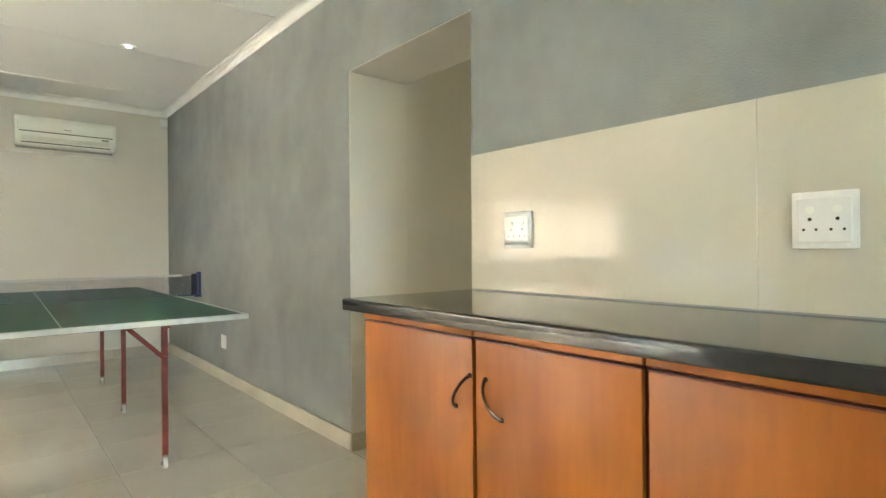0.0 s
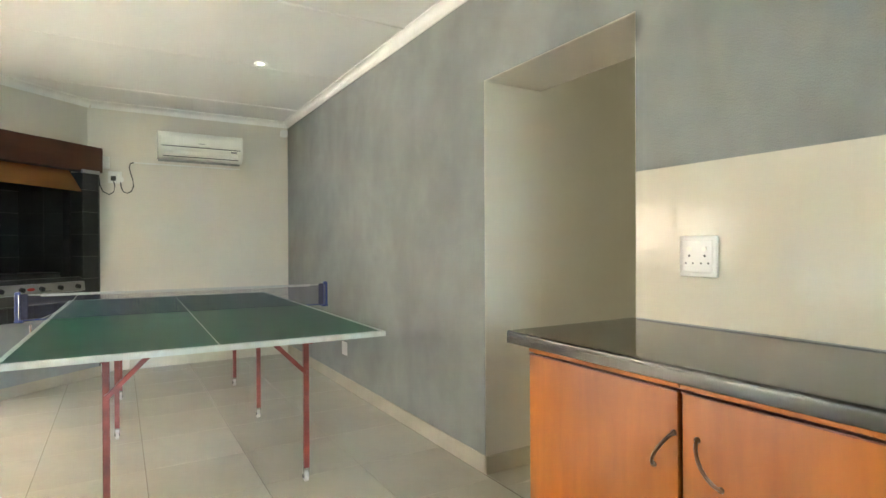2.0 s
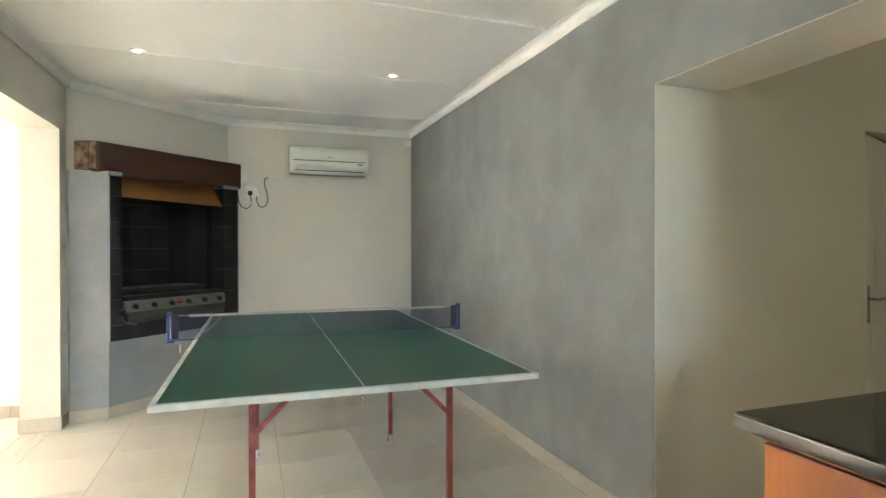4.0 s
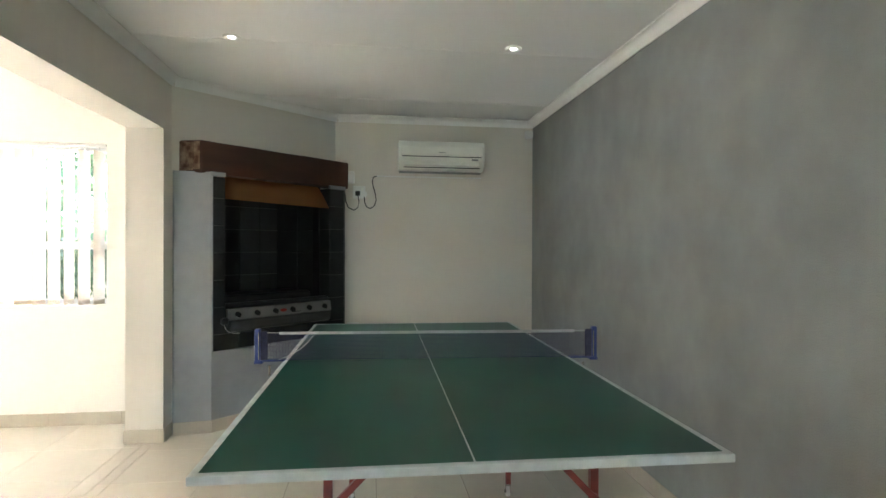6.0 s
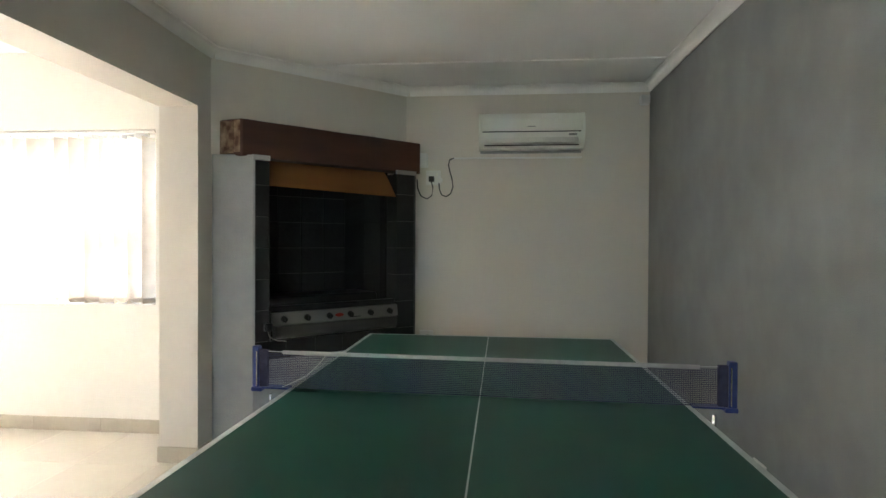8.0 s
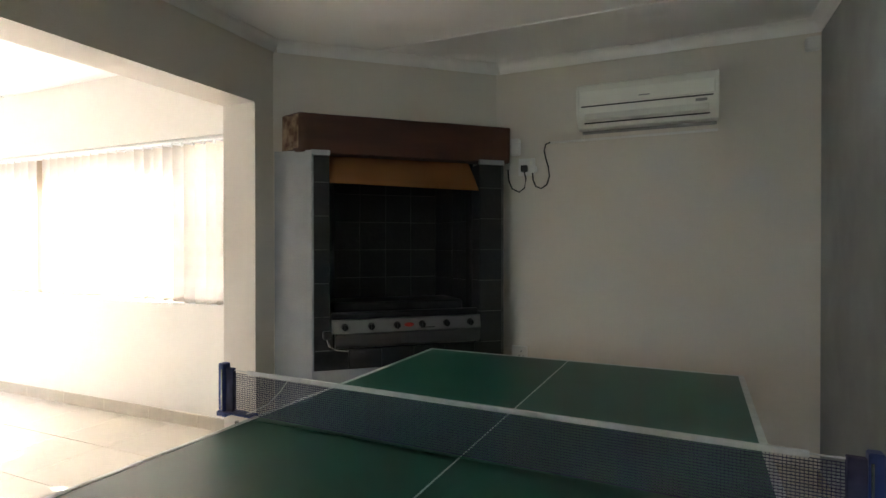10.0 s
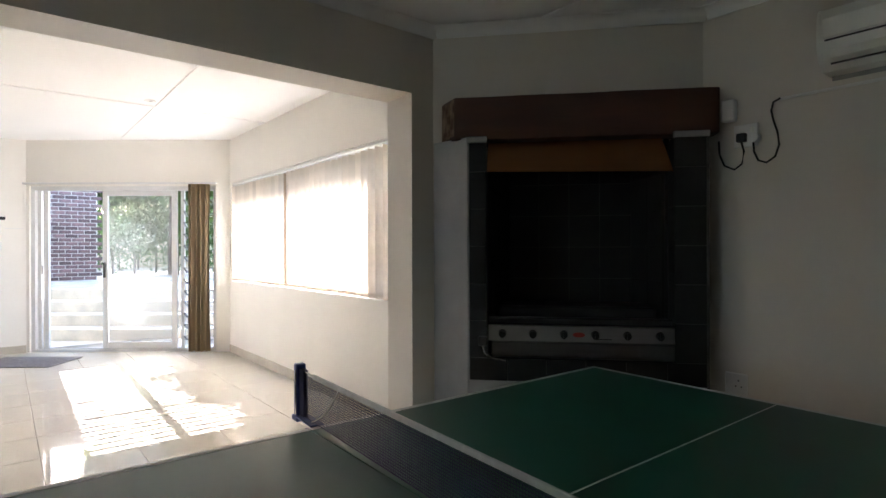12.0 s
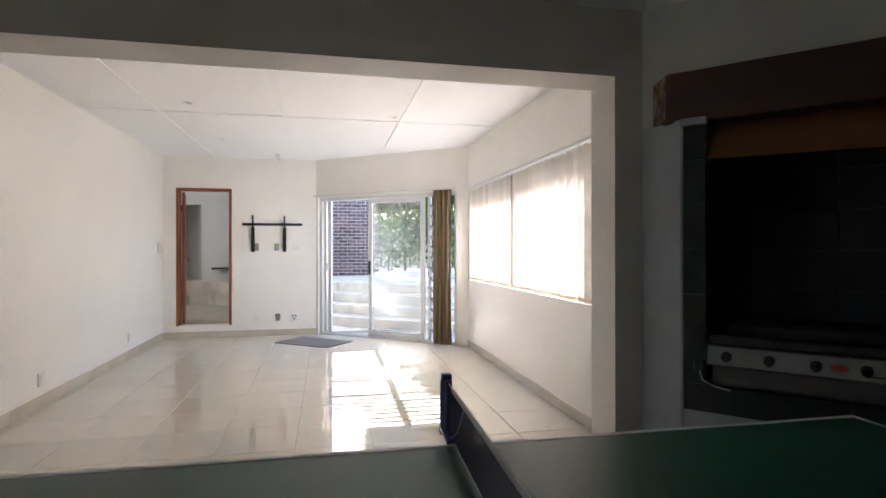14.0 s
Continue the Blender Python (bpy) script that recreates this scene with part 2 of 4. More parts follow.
def part(name, bm, mat, parent, label="", smooth=True):
    ob = new(name, mesh_of(name, bm, mat, smooth))
    ob.parent = parent
    return tagged(ob, label)


def single(name, bm, mat, label="", category="", kind="", group="", m=None, smooth=True):
    ob = new(name, mesh_of(name, bm, mat, smooth))
    if m is not None:
        ob.matrix_basis = m
    return tagged(ob, label, category, group, kind)


def structure(name, bm, mat, label="", category="", m=None):
    return single(name, bm, mat, label, category or "wall", "structure", m=m, smooth=False)


# ---- the plan ----
GX = 2.44          # face of the grey wall
AY = 7.255         # face of the wall with the air conditioner
DX, DT = -0.515, 0.245   # face and thickness of the dividing wall
SY = -3.5          # closing wall behind the walk
C1, C2 = 2.56, 2.68      # ceilings
LY, WY = 2.40, 6.588     # side walls of the sun room
TX = -6.70         # end wall of the sun room
DIAG = pose(-0.484, 6.3035, 0, 0, 0, 42.0)      # fireplace wall: x along it, the room at -y
SLIDE = pose(TX, 4.58, 0, 0, 0, 51.45)         # sliding-door wall: x along it, outdoors at +y
SLEN = 2.568

# floor slab and tiles' bed
structure("floor", boxes(((-6.95, -3.3, -0.2), (5.35, 7.6, -0.004))), GROUT, "cream polished porcelain tile floor with thin joints", "floor")

# grey wall with the doorway
structure("wall_grey", boxes(((GX, SY - 0.2, 0), (2.80, 2.503, C1)), ((GX, 3.465, 0), (2.80, AY + 0.2, C1)), ((GX, 2.503, 2.03), (2.80, 3.465, C1))), GREY,
          "mottled grey paint-effect plaster wall with a doorway", "wall")
# painted lining of the doorway, in cream
structure("doorway_lining", boxes(((GX + 0.003, 3.461, 0), (2.82, 3.467, 2.03)), ((GX + 0.003, 2.501, 0), (2.82, 2.507, 2.03)), ((GX + 0.003, 2.507, 2.026), (2.82, 3.461, 2.032))), CREAM,
          "cream painted doorway reveal", "doorway")
# passage behind the doorway
structure("wall_passage", boxes(((2.8205, 3.461, 0), (3.80, 3.60, 2.9))), CREAM, "cream passage wall beyond the doorway", "wall")
structure("wall_passage_lintel", boxes(((3.8005, 3.461, 1.915), (5.199, 3.60, 2.899))), CREAM, "cream wall above the passage door", "wall")
structure("wall_passage_far", boxes(((5.2, 0.0, 0), (5.35, 5.2, 2.9))), CREAM, "cream end wall of the passage", "wall")
structure("wall_passage_south", boxes(((2.82, -0.15, 0), (5.2, 0.0, 2.9))), CREAM, "plain cream passage wall", "wall")
structure("wall_passage_north", boxes(((3.48, 5.05, 0), (5.2, 5.2, 2.9))), CREAM, "plain cream passage wall", "wall")
structure("wall_passage_recess", boxes(((3.66, 3.60, 0), (3.80, 5.05, 2.9))), CREAM, "plain cream passage wall", "wall")
structure("wall_over_doorway", boxes(((2.80, -0.15, C1), (2.82, 3.6, 2.9))), CREAM, "plain cream wall above the doorway", "wall")
structure("ceiling_passage", boxes(((2.80, -0.15, 2.9), (5.35, 5.2, 3.0))), CEIL, "white passage ceiling", "ceiling")

structure("wall_north", boxes(((0.50, AY, 0), (GX, AY + 0.2, C1))), CREAM, "cream painted wall behind the air conditioner", "wall")
structure("wall_south", boxes(((DX - DT, SY - 0.2, 0), (-0.2, SY, C1)), ((1.9, SY - 0.2, 0), (GX, SY, C1)), ((-0.2, SY - 0.2, 0), (1.9, SY, 0.95)), ((-0.2, SY - 0.2, 2.25), (1.9, SY, C1))), CREAM, "plain cream wall", "wall")
# dividing wall with its wide opening under a beam
OY0, OY1, OZ = 2.40, 6.123, 2.162
structure("wall_dividing", boxes(((DX - DT, SY, 0), (DX, OY0, C2)), ((DX - DT, OY0, OZ), (DX, OY1, C2)), ((DX - DT, OY1, 0), (DX, WY + 0.01, C2))), CREAM,
          "cream dividing wall with a wide beam opening", "wall")
structure("wall_chimney_back", boxes(((-0.95, WY + 0.225, 0), (-0.78, 7.9, C1)), ((-0.78, 7.75, 0), (0.70, 7.9, C1)), ((0.50, AY + 0.205, 0), (0.70, 7.75, C1))), CREAM, "plain wall behind the fireplace", "wall")

# diagonal fireplace wall, open for the niche
NX0, NX1, NZ0, NZ1 = 0.275, 1.235, 0.70, 1.88
bm = boxes(((-0.05, 0, 0), (NX0, 0.1, C1)), ((NX1, 0, 0), (1.46, 0.1, C1)), ((NX0, 0, NZ1), (NX1, 0.1, C1)), ((NX0, 0, 0), (NX1, 0.1, NZ0)))
structure("wall_diagonal", bm, CREAM, "cream diagonal corner wall above the fireplace", "wall", DIAG)

# sun room walls
structure("wall_left", boxes(((TX - 0.2, LY - 0.2, 0), (DX - DT, LY, C2))), WHITE_WALL, "pale painted sun-room side wall", "wall")
DY0, DY1, DZ0, DZ1 = 2.58, 3.345, 0.18, 2.215
structure("wall_end", boxes(((TX - 0.15, LY, 0), (TX, DY0, C2)), ((TX - 0.15, DY1, 0), (TX, 4.58, C2)), ((TX - 0.15, DY0, DZ1), (TX, DY1, C2)), ((TX - 0.15, DY0, 0), (TX, DY1, DZ0))),
          WHITE_WALL, "pale painted end wall with a doorway and bracket", "wall")
WX0, WX1, WZ0, WZ1 = -5.02, -1.085, 0.895, 2.125
structure("wall_window", boxes(((-5.12, WY, 0), (WX0, WY + 0.16, C2)), ((WX1, WY, 0), (DX - DT + 0.3, WY + 0.16, C2)), ((WX0, WY, 0), (WX1, WY + 0.16, WZ0)), ((WX0, WY, WZ1), (WX1, WY + 0.16, C2))),
          WHITE_WALL, "pale painted wall with a long window", "wall")
SX0, SX1, SZ1 = 0.04, 2.39, 2.10
structure("wall_sliding", boxes(((-0.05, 0, 0), (SX0, 0.2, C2)), ((SX1, 0, 0), (SLEN + 0.1, 0.2, C2)), ((SX0, 0, SZ1), (SX1, 0.2, C2))), WHITE_WALL, "pale painted wall round the sliding door", "wall", SLIDE)

# ceilings
bm = boxes(((DX - 0.02, SY - 0.2, C1), (2.82, 7.9, C1 + 0.1)))
for y in (0.70, 3.08, 5.475):
    box(bm, (DX, y - 0.012, C1 - 0.003), (GX, y + 0.012, C1 + 0.002), 0.002)
for y in (-0.50, 1.89, 4.27, 6.655):
    box(bm, (DX, y - 0.018, C1 - 0.009), (GX, y + 0.018, C1 + 0.002), 0.003)
structure("ceiling", bm, CEIL, "white board ceiling with thin cover strips", "ceiling")
bm = bmesh.new()
prism(bm, [(TX - 0.15, LY - 0.2), (DX - DT + 0.005, LY - 0.2), (DX - DT + 0.005, WY + 0.16), (-5.0, WY + 0.16), (TX - 0.2, 4.5)], C2, C2 + 0.1)
for y in (3.11, 4.31, 5.51):
    box(bm, (TX + 0.02 if y < 4.5 else -5.9, y - 0.018, C2 - 0.009), (DX - DT, y + 0.018, C2 + 0.002), 0.003)
for x in (-3.9, -1.5):
    box(bm, (x - 0.018, LY, C2 - 0.010), (x + 0.018, WY, C2 + 0.002), 0.003)
structure("ceiling_sun_room", bm, CEIL, "white board ceiling with cover strips, sun room", "ceiling")


# ---- cornices and skirtings ----
def cornice(name, m, length, size=0.062):
    """A cove along local x; the wall at y = 0, the room at -y, the ceiling at z = 0."""
    prof = [(0, 0), (0, -size), (-0.008, -size), (-0.011, -size + 0.009)]
    for k in range(1, 6):
        a = k / 6 * math.pi / 2
        prof.append((-0.011 - (size - 0.020) * (1 - math.cos(a)), -size + 0.009 + (size - 0.018) * math.sin(a)))
    prof += [(-size + 0.009, -0.009), (-size, -0.008), (-size, 0)]
    bm = extrude_x(bmesh.new(), prof, 0, length)
    return tagged(new(name, mesh_of(name, bm, TRIM_WHITE, True)), "white coved plaster cornice", "cornice", "", "structure"), m


for nm, m, ln_ in (("trim_cornice_grey", pose(GX, AY, C1, 0, 0, -90), AY - SY), ("trim_cornice_north", pose(0.60, AY, C1), 1.84),
                   ("trim_cornice_diagonal", DIAG @ pose(-0.02, 0, C1), 1.48), ("trim_cornice_dividing", pose(DX, SY, C1, 0, 0, 90), 6.34 - SY)):
    ob, mm = cornice(nm, m, ln_)
    ob.matrix_basis = mm


def skirting(name, m, length, piece=0.5, h=0.095):
    """Tile skirting along local x, the room at -y; each tile is a part."""
    root = thing(name, m, "cream tile skirting along the wall", "skirting", "", "structure")
    n = max(1, round(length / piece))
    w = length / n
    shared = mesh_of("skirting_tile", box(bmesh.new(), (0.001, -0.010, 0), (w - 0.001, -0.001, h), 0.002), SKIRT)
    for i in range(n):
        ob = new("skirting_tile", shared)
        ob.parent, ob.location = root, (i * w, 0, 0)
    return root


skirting("baseboard_grey", pose(GX, AY, 0, 0, 0, -90), AY - 3.456)
skirting("baseboard_doorway", pose(GX - 0.010, 3.455, 0), 0.37)
skirting("baseboard_north", pose(0.9, AY, 0), GX - 0.9 - 0.011)
skirting("baseboard_pillar", pose(DX - DT - 0.01, OY1, 0), DT + 0.02)
skirting("baseboard_pillar_side", pose(DX, OY1, 0, 0, 0, 90), 0.16)
skirting("baseboard_window", pose(-5.10, WY, 0), 5.10 + DX - DT + 0.3)
skirting("baseboard_left", pose(DX - DT, LY, 0, 0, 0, 180), TX * -1 + DX - DT)
skirting("baseboard_end", pose(TX, LY, 0, 0, 0, 90), 4.58 - LY)


# ---- kitchen counter ----
CX, CEND = 1.862, 2.52        # front edge and end of the worktop
FX = 1.935                    # face of the cabinet doors
worktop = thing("worktop", pose(GX - 0.001, CEND, 0, 0, 0, -90), "polished black granite worktop with a rounded front edge", "worktop")
part("slab", extrude_x(bmesh.new(), [(0.0, 0.8725), (0.0, 0.911), (-0.552, 0.911), (-0.552, 0.8725)], 0, CEND - SY), GRANITE, worktop)
edge = [(-0.5521, 0.8725), (-0.5521, 0.911)]
edge += [(-0.571 - 0.007 * math.sin(k * math.pi / 10), 0.904 + 0.007 * math.cos(k * math.pi / 10)) for k in range(6)]
edge += [(-0.574 - 0.004 * math.cos(k * math.pi / 10), 0.8765 - 0.004 * math.sin(k * math.pi / 10)) for k in range(6)]
part("front_edge", extrude_x(bmesh.new(), edge, 0, CEND - SY), GRANITE, worktop, "rounded polished front edge")


def bow_handle(y, z, lean):
    """A bowed bronze pull, leaning in the door's plane, standing off the face at x = 0."""
    pts = []
    for k in range(15):
        a = -1 + k / 7
        pts.append((-0.002 - 0.030 * (1 - a * a) ** 0.75, y + lean * a, z + 0.046 * a))
    bm = tube(bmesh.new(), pts, 0.0045, 8)
    for p in (pts[0], pts[-1]):
        rod(bm, (0.0, p[1], p[2]), (-0.007, p[1], p[2]), 0.0075, 12, 0.006)
    return bm


def base_cabinet(y0, y1, handle_y=None, tilt=0, end_panel=False):
    """A floor cabinet with one door; its front at FX, running y0 to y1."""
    m = pose(FX, 0, 0)
    ob = thing("base_cabinet", m, "orange cherry-veneer floor cabinet under the granite worktop", "cabinet", "cabinets under the worktop")
    body = bmesh.new()
    box(body, (0.020, y0, 0.10), (GX - FX - 0.006, y1 - (0.018 if end_panel else 0), 0.868))
    box(body, (0.06, y0, 0.0), (GX - FX - 0.006, y1 - (0.018 if end_panel else 0), 0.10))
    part("body", body, WOOD_EDGE, ob)
    rail = box(bmesh.new(), (-0.003, y0, 0.842), (0.019, y1, 0.868), 0.002)
    part("top_rail", rail, WOOD, ob, "cherry rail under the worktop")
    door = part("door", box(bmesh.new(), (0.0, y0 + 0.004, 0.105), (0.018, y1 - (0.0 if end_panel else 0.004), 0.832), 0.004, segments=2), WOOD, ob)
    part("edge_strip", boxes(((-0.0035, y0 + 0.004, 0.8325), (0.012, y1 - 0.004, 0.8365))), WOOD_EDGE, ob, "dark edge strip above the door")
    if handle_y is not None:
        part("handle", bow_handle(handle_y, 0.69, 0.028 * tilt), BRONZE, door, "bowed antique-bronze handle")
    if end_panel:
        part("end_panel", boxes(((0.0195, y1 - 0.017, 0.0), (GX - FX - 0.006, y1, 0.868)), bevel=0.001), WOOD, ob, "cherry-veneer end panel")
    return ob


base_cabinet(1.963, 2.500, 2.004, -1, True)
base_cabinet(1.476, 1.959, 1.888, 1)
for k in range(10):
    y1 = 1.470 - k * 0.455
    base_cabinet(y1 - 0.446, y1, y1 - 0.40 if k % 2 == 0 else y1 - 0.05, -1 if k % 2 == 0 else 1)

# glazed splashback, tile by tile
splash = thing("splashback", pose(GX, 0, 0), "cream glossy glazed splashback tiles above the worktop", "splashback", "", "structure")
y1 = 2.497
for k, w in enumerate((1.049, 1.05, 1.05, 1.05)):
    part("splashback_tile", boxes(((-0.011, y1 - w + 0.0015, 0.9135), (-0.001, y1 - 0.0005, 1.442)), bevel=0.0006), SPLASH, splash)
    y1 -= w
part("joint", boxes(((-0.0085, SY + 2.0, 0.9125), (-0.0005, 2.49, 1.4405))), SKIRT, splash)
part("sealant_bead", rod(bmesh.new(), (-0.013, 2.49, 0.913), (-0.013, -1.6, 0.913), 0.003, 6), GREY_PLASTIC, splash, "dark worn sealant bead")


def double_socket(m, s=1.0, holes=True):
    """A white twin wall socket with two rocker switches and two three-pin outlets; face at -y."""
    ob = thing("double_socket", m, "white twin wall socket with two switches", "socket")
    part("plate", box(bmesh.new(), (-0.066, -0.011, -0.066), (0.066, -0.0005, 0.066), 0.006, segments=2), WHITE_PLASTIC, ob)
    part("face", box(bmesh.new(), (-0.054, -0.015, -0.052), (0.054, -0.0105, 0.052), 0.003), WHITE_PLASTIC, ob)
    for sx in (-0.027, 0.027):
        part("switch", rod(bmesh.new(), (sx, -0.015, 0.024), (sx, -0.0185, 0.024), 0.0085, 16), CREAM_PLASTIC, ob, "round rocker switch")
        for hx, hz, r in ((0, 0.002, 0.0042), (-0.0125, -0.022, 0.0032), (0.0125, -0.022, 0.0032)):
            part("pin_hole", rod(bmesh.new(), (sx + hx, -0.0145, hz), (sx + hx, -0.0153, hz), r, 10), BLACK_PLASTIC, ob, "dark pin hole")
    return ob


double_socket(pose(GX - 0.011, 2.243, 1.139, 0, 0, -90))
double_socket(pose(GX - 0.011, 1.305, 1.132, 0, 0, -90))

# unseen window and fill lamp added behind the walk to light the room
win = thing("added_window", pose(0, SY, 0), "white framed window added out of view to bring in fill light", "window", "", "structure")
part("window_frame", boxes(((-0.2, -0.12, 0.95), (1.9, -0.07, 1.0)), ((-0.2, -0.12, 2.2), (1.9, -0.07, 2.25)), ((-0.2, -0.12, 1.0), (-0.15, -0.07, 2.2)), ((1.85, -0.12, 1.0), (1.9, -0.07, 2.2)), ((0.825, -0.12, 1.0), (0.875, -0.07, 2.2))), ALU, win, smooth=False)
for x in (-0.148, 0.877):
    g = part("pane", boxes(((x, -0.098, 1.002), (x + 0.971, -0.093, 2.198))), GLASS, win)
    g.visible_shadow = False
area = new("kitchen_fill", bpy.data.lights.new("kitchen_fill", "AREA"))
area.data.shape, area.data.size, area.data.size_y, area.data.energy, area.data.color = "RECTANGLE", 2.0, 1.2, 0.25, (0.93, 0.97, 1.0)
area.matrix_world = look((0.85, SY - 0.02, 1.6), (0.85, SY + 3, 1.55))

# small plate low on the grey wall
ob = thing("blank_plate", pose(GX, 5.49, 0.33, 0, 0, -90), "white blank outlet plate low on the grey wall", "wall plate")
part("plate", box(bmesh.new(), (-0.055, -0.010, -0.055), (0.055, -0.0005, 0.055), 0.005), WHITE_PLASTIC, ob)
part("insert", box(bmesh.new(), (-0.040, -0.013, -0.040), (0.040, -0.0095, 0.040), 0.003), WHITE_PLASTIC, ob)

# white door standing ajar in the passage
ob = thing("passage_door", pose(3.815, 3.490, 0, 0, 0, 20), "white painted panel door standing ajar in the passage", "door")
part("leaf", box(bmesh.new(), (0, -0.02, 0.01), (0.80, 0.02, 1.905), 0.003), WHITE_DOOR, ob)
for z0, z1 in ((0.25, 0.88), (1.08, 1.75)):
    part("panel", box(bmesh.new(), (0.12, -0.026, z0), (0.68, -0.018, z1), 0.006), WHITE_DOOR, ob)
part("latch_plate", box(bmesh.new(), (-0.003, -0.010, 0.90), (0.002, 0.010, 1.04), 0.001), DARK_STEEL, ob, "dark latch plate in the door's edge")
lock = part("lock_plate", box(bmesh.new(), (0.035, -0.0245, 0.90), (0.075, -0.0195, 1.10), 0.002), CHROME, ob, "chrome lock plate")
part("handle", tube(bmesh.new(), [(0.055, -0.022, 1.03), (0.055, -0.065, 1.03), (0.065, -0.072, 1.03), (0.165, -0.072, 1.03)], 0.008), CHROME, lock, "chrome lever handle")

# unseen fill lamp added to light the passage; no window is built there
area = new("passage_fill", bpy.data.lights.new("passage_fill", "AREA"))
area.data.shape, area.data.size, area.data.size_y, area.data.energy, area.data.color = "RECTANGLE", 0.9, 1.0, 0.34, (1.0, 0.95, 0.64)
area.matrix_world = look((3.6, 0.02, 2.0), (4.6, 3.9, 1.7))

# ---- table-tennis table ----
TW, TH = 1.525, 0.76
HALF = {-1: 1.412, 1: 1.37}      # lengths of the two halves
TABLE = pose(1.2105, 5.035, 0, 0, 0, -1.0)
tt = thing("table_tennis_table", TABLE, "green table-tennis table with white lines on red-brown steel legs", "table")
for s in (-1, 1):
    half = part("tabletop_half", boxes(((-TW / 2 + 0.004, min(0.0015 * s, s * (HALF[s] - 0.004)), TH - 0.019), (TW / 2 - 0.004, max(0.0015 * s, s * (HALF[s] - 0.004)), TH)), bevel=0.001), TABLE_GREEN, tt, "dark green painted half of the table top")
    y0, y1 = sorted((0.002 * s, s * HALF[s]))
    part("side_line", boxes(((-TW / 2 + 0.004, y0, TH - 0.001), (-TW / 2 + 0.023, y1 - 0.004 if s > 0 else y1, TH + 0.0008))), LINE_WHITE, half)
    part("side_line", boxes(((TW / 2 - 0.023, y0, TH - 0.001), (TW / 2 - 0.004, y1, TH + 0.0008))), LINE_WHITE, half)
    e0, e1 = sorted((s * (HALF[s] - 0.023), s * (HALF[s] - 0.004)))
    part("end_line", boxes(((-TW / 2 + 0.023, e0, TH - 0.001), (TW / 2 - 0.023, e1, TH + 0.0008))), LINE_WHITE, half)
    c0, c1 = sorted((0.004 * s, s * (HALF[s] - 0.023)))
    part("centre_line", boxes(((-0.0025, c0, TH - 0.001), (0.0025, c1, TH + 0.0008))), LINE_WHITE, half)
    # pale rim round the edge of the half
    rim = bmesh.new()
    box(rim, (-TW / 2, y0, TH - 0.024), (-TW / 2 + 0.0042, y1, TH - 0.0005), 0.001)
    box(rim, (TW / 2 - 0.0042, y0, TH - 0.024), (TW / 2, y1, TH - 0.0005), 0.001)
    e0, e1 = sorted((s * (HALF[s] - 0.0042), s * HALF[s]))
    box(rim, (-TW / 2 + 0.0042, e0, TH - 0.024), (TW / 2 - 0.0042, e1, TH - 0.0005), 0.001)
    part("edge_rim", rim, LINE_WHITE, half, "white painted edge rim")
    # under-frame
    for x in (-0.425, 0.425):
        a, b = sorted((0.02 * s, s * 1.27))
        part("frame_rail", box(bmesh.new(), (x - 0.013, a, TH - 0.055), (x + 0.013, b, TH - 0.025), 0.002), TABLE_RED, tt)
for yy, brace, left in ((-1.175, True, -0.422), (0.010, False, -0.408), (1.02, True, -0.405)):
    part("frame_bar", box(bmesh.new(), (left + 0.02, yy - 0.012, TH - 0.054), (0.41, yy + 0.012, TH - 0.026), 0.002), TABLE_RED, tt)
    for x in (left, 0.43):
        leg = part("leg", box(bmesh.new(), (x - 0.0135, yy - 0.0135, 0.072), (x + 0.0135, yy + 0.0135, TH - 0.056), 0.003), TABLE_RED, tt)
        part("caster_fork", boxes(((x - 0.014, yy - 0.004, 0.022), (x - 0.0112, yy + 0.010, 0.066)), ((x + 0.0112, yy - 0.004, 0.022), (x + 0.014, yy + 0.010, 0.066)), ((x - 0.014, yy - 0.010, 0.062), (x + 0.014, yy + 0.012, 0.073)), bevel=0.001), CHROME, leg, "chrome caster fork")
        wheel = part("caster_wheel", rod(bmesh.new(), (x - 0.0085, yy + 0.014, 0.0265), (x + 0.0085, yy + 0.014, 0.0265), 0.0262, 20), RUBBER, leg, "small pale caster wheel")
        part("caster_hub", rod(bmesh.new(), (x - 0.0148, yy + 0.014, 0.0265), (x + 0.0148, yy + 0.014, 0.0265), 0.010, 14), BLACK_PLASTIC, wheel, "dark caster hub")
        if brace:
            d = math.copysign(0.172, x)
            bar = box(bmesh.new(), (-0.0105, -0.0105, 0), (0.0105, 0.0105, 0.248), 0.002, m=look((x, yy - 0.0245, 0.545), (x - d, yy - 0.0245, 0.722)) @ pose(0, 0, 0, 180))
            part("brace", bar, TABLE_RED, tt, "slanting red-brown brace")
            part("bolt", rod(bmesh.new(), (x, yy - 0.038, 0.556), (x, yy - 0.0136, 0.556), 0.006, 8), TABLE_RED, tt)

# net with its clamps
net = thing("table_tennis_net", TABLE @ pose(0, 0.0, TH, 0, 0, -2.0), "navy net with a white tape between blue clamps", "net")
NW, NH = 0.905, 0.150
bm = bmesh.new()
cells = 230
for i in range(cells + 1):
    x = -NW + 0.03 + i * (2 * NW - 0.06) / cells
    box(bm, (x - 0.0006, -0.0006, 0.008), (x + 0.0006, 0.0006, NH - 0.012))
for k in range(20):
    z = 0.008 + k * (NH - 0.02) / 19
    box(bm, (-NW + 0.03, -0.0008, z - 0.0009), (NW - 0.03, 0.0008, z + 0.0009))
ob = part("mesh", bm, NET, net, "fine navy net mesh", smooth=False)
part("top_tape", box(bmesh.new(), (-NW + 0.12, -0.0035, NH - 0.013), (NW - 0.12, 0.0035, NH + 0.002), 0.002), NET_TAPE, net, "white top tape")
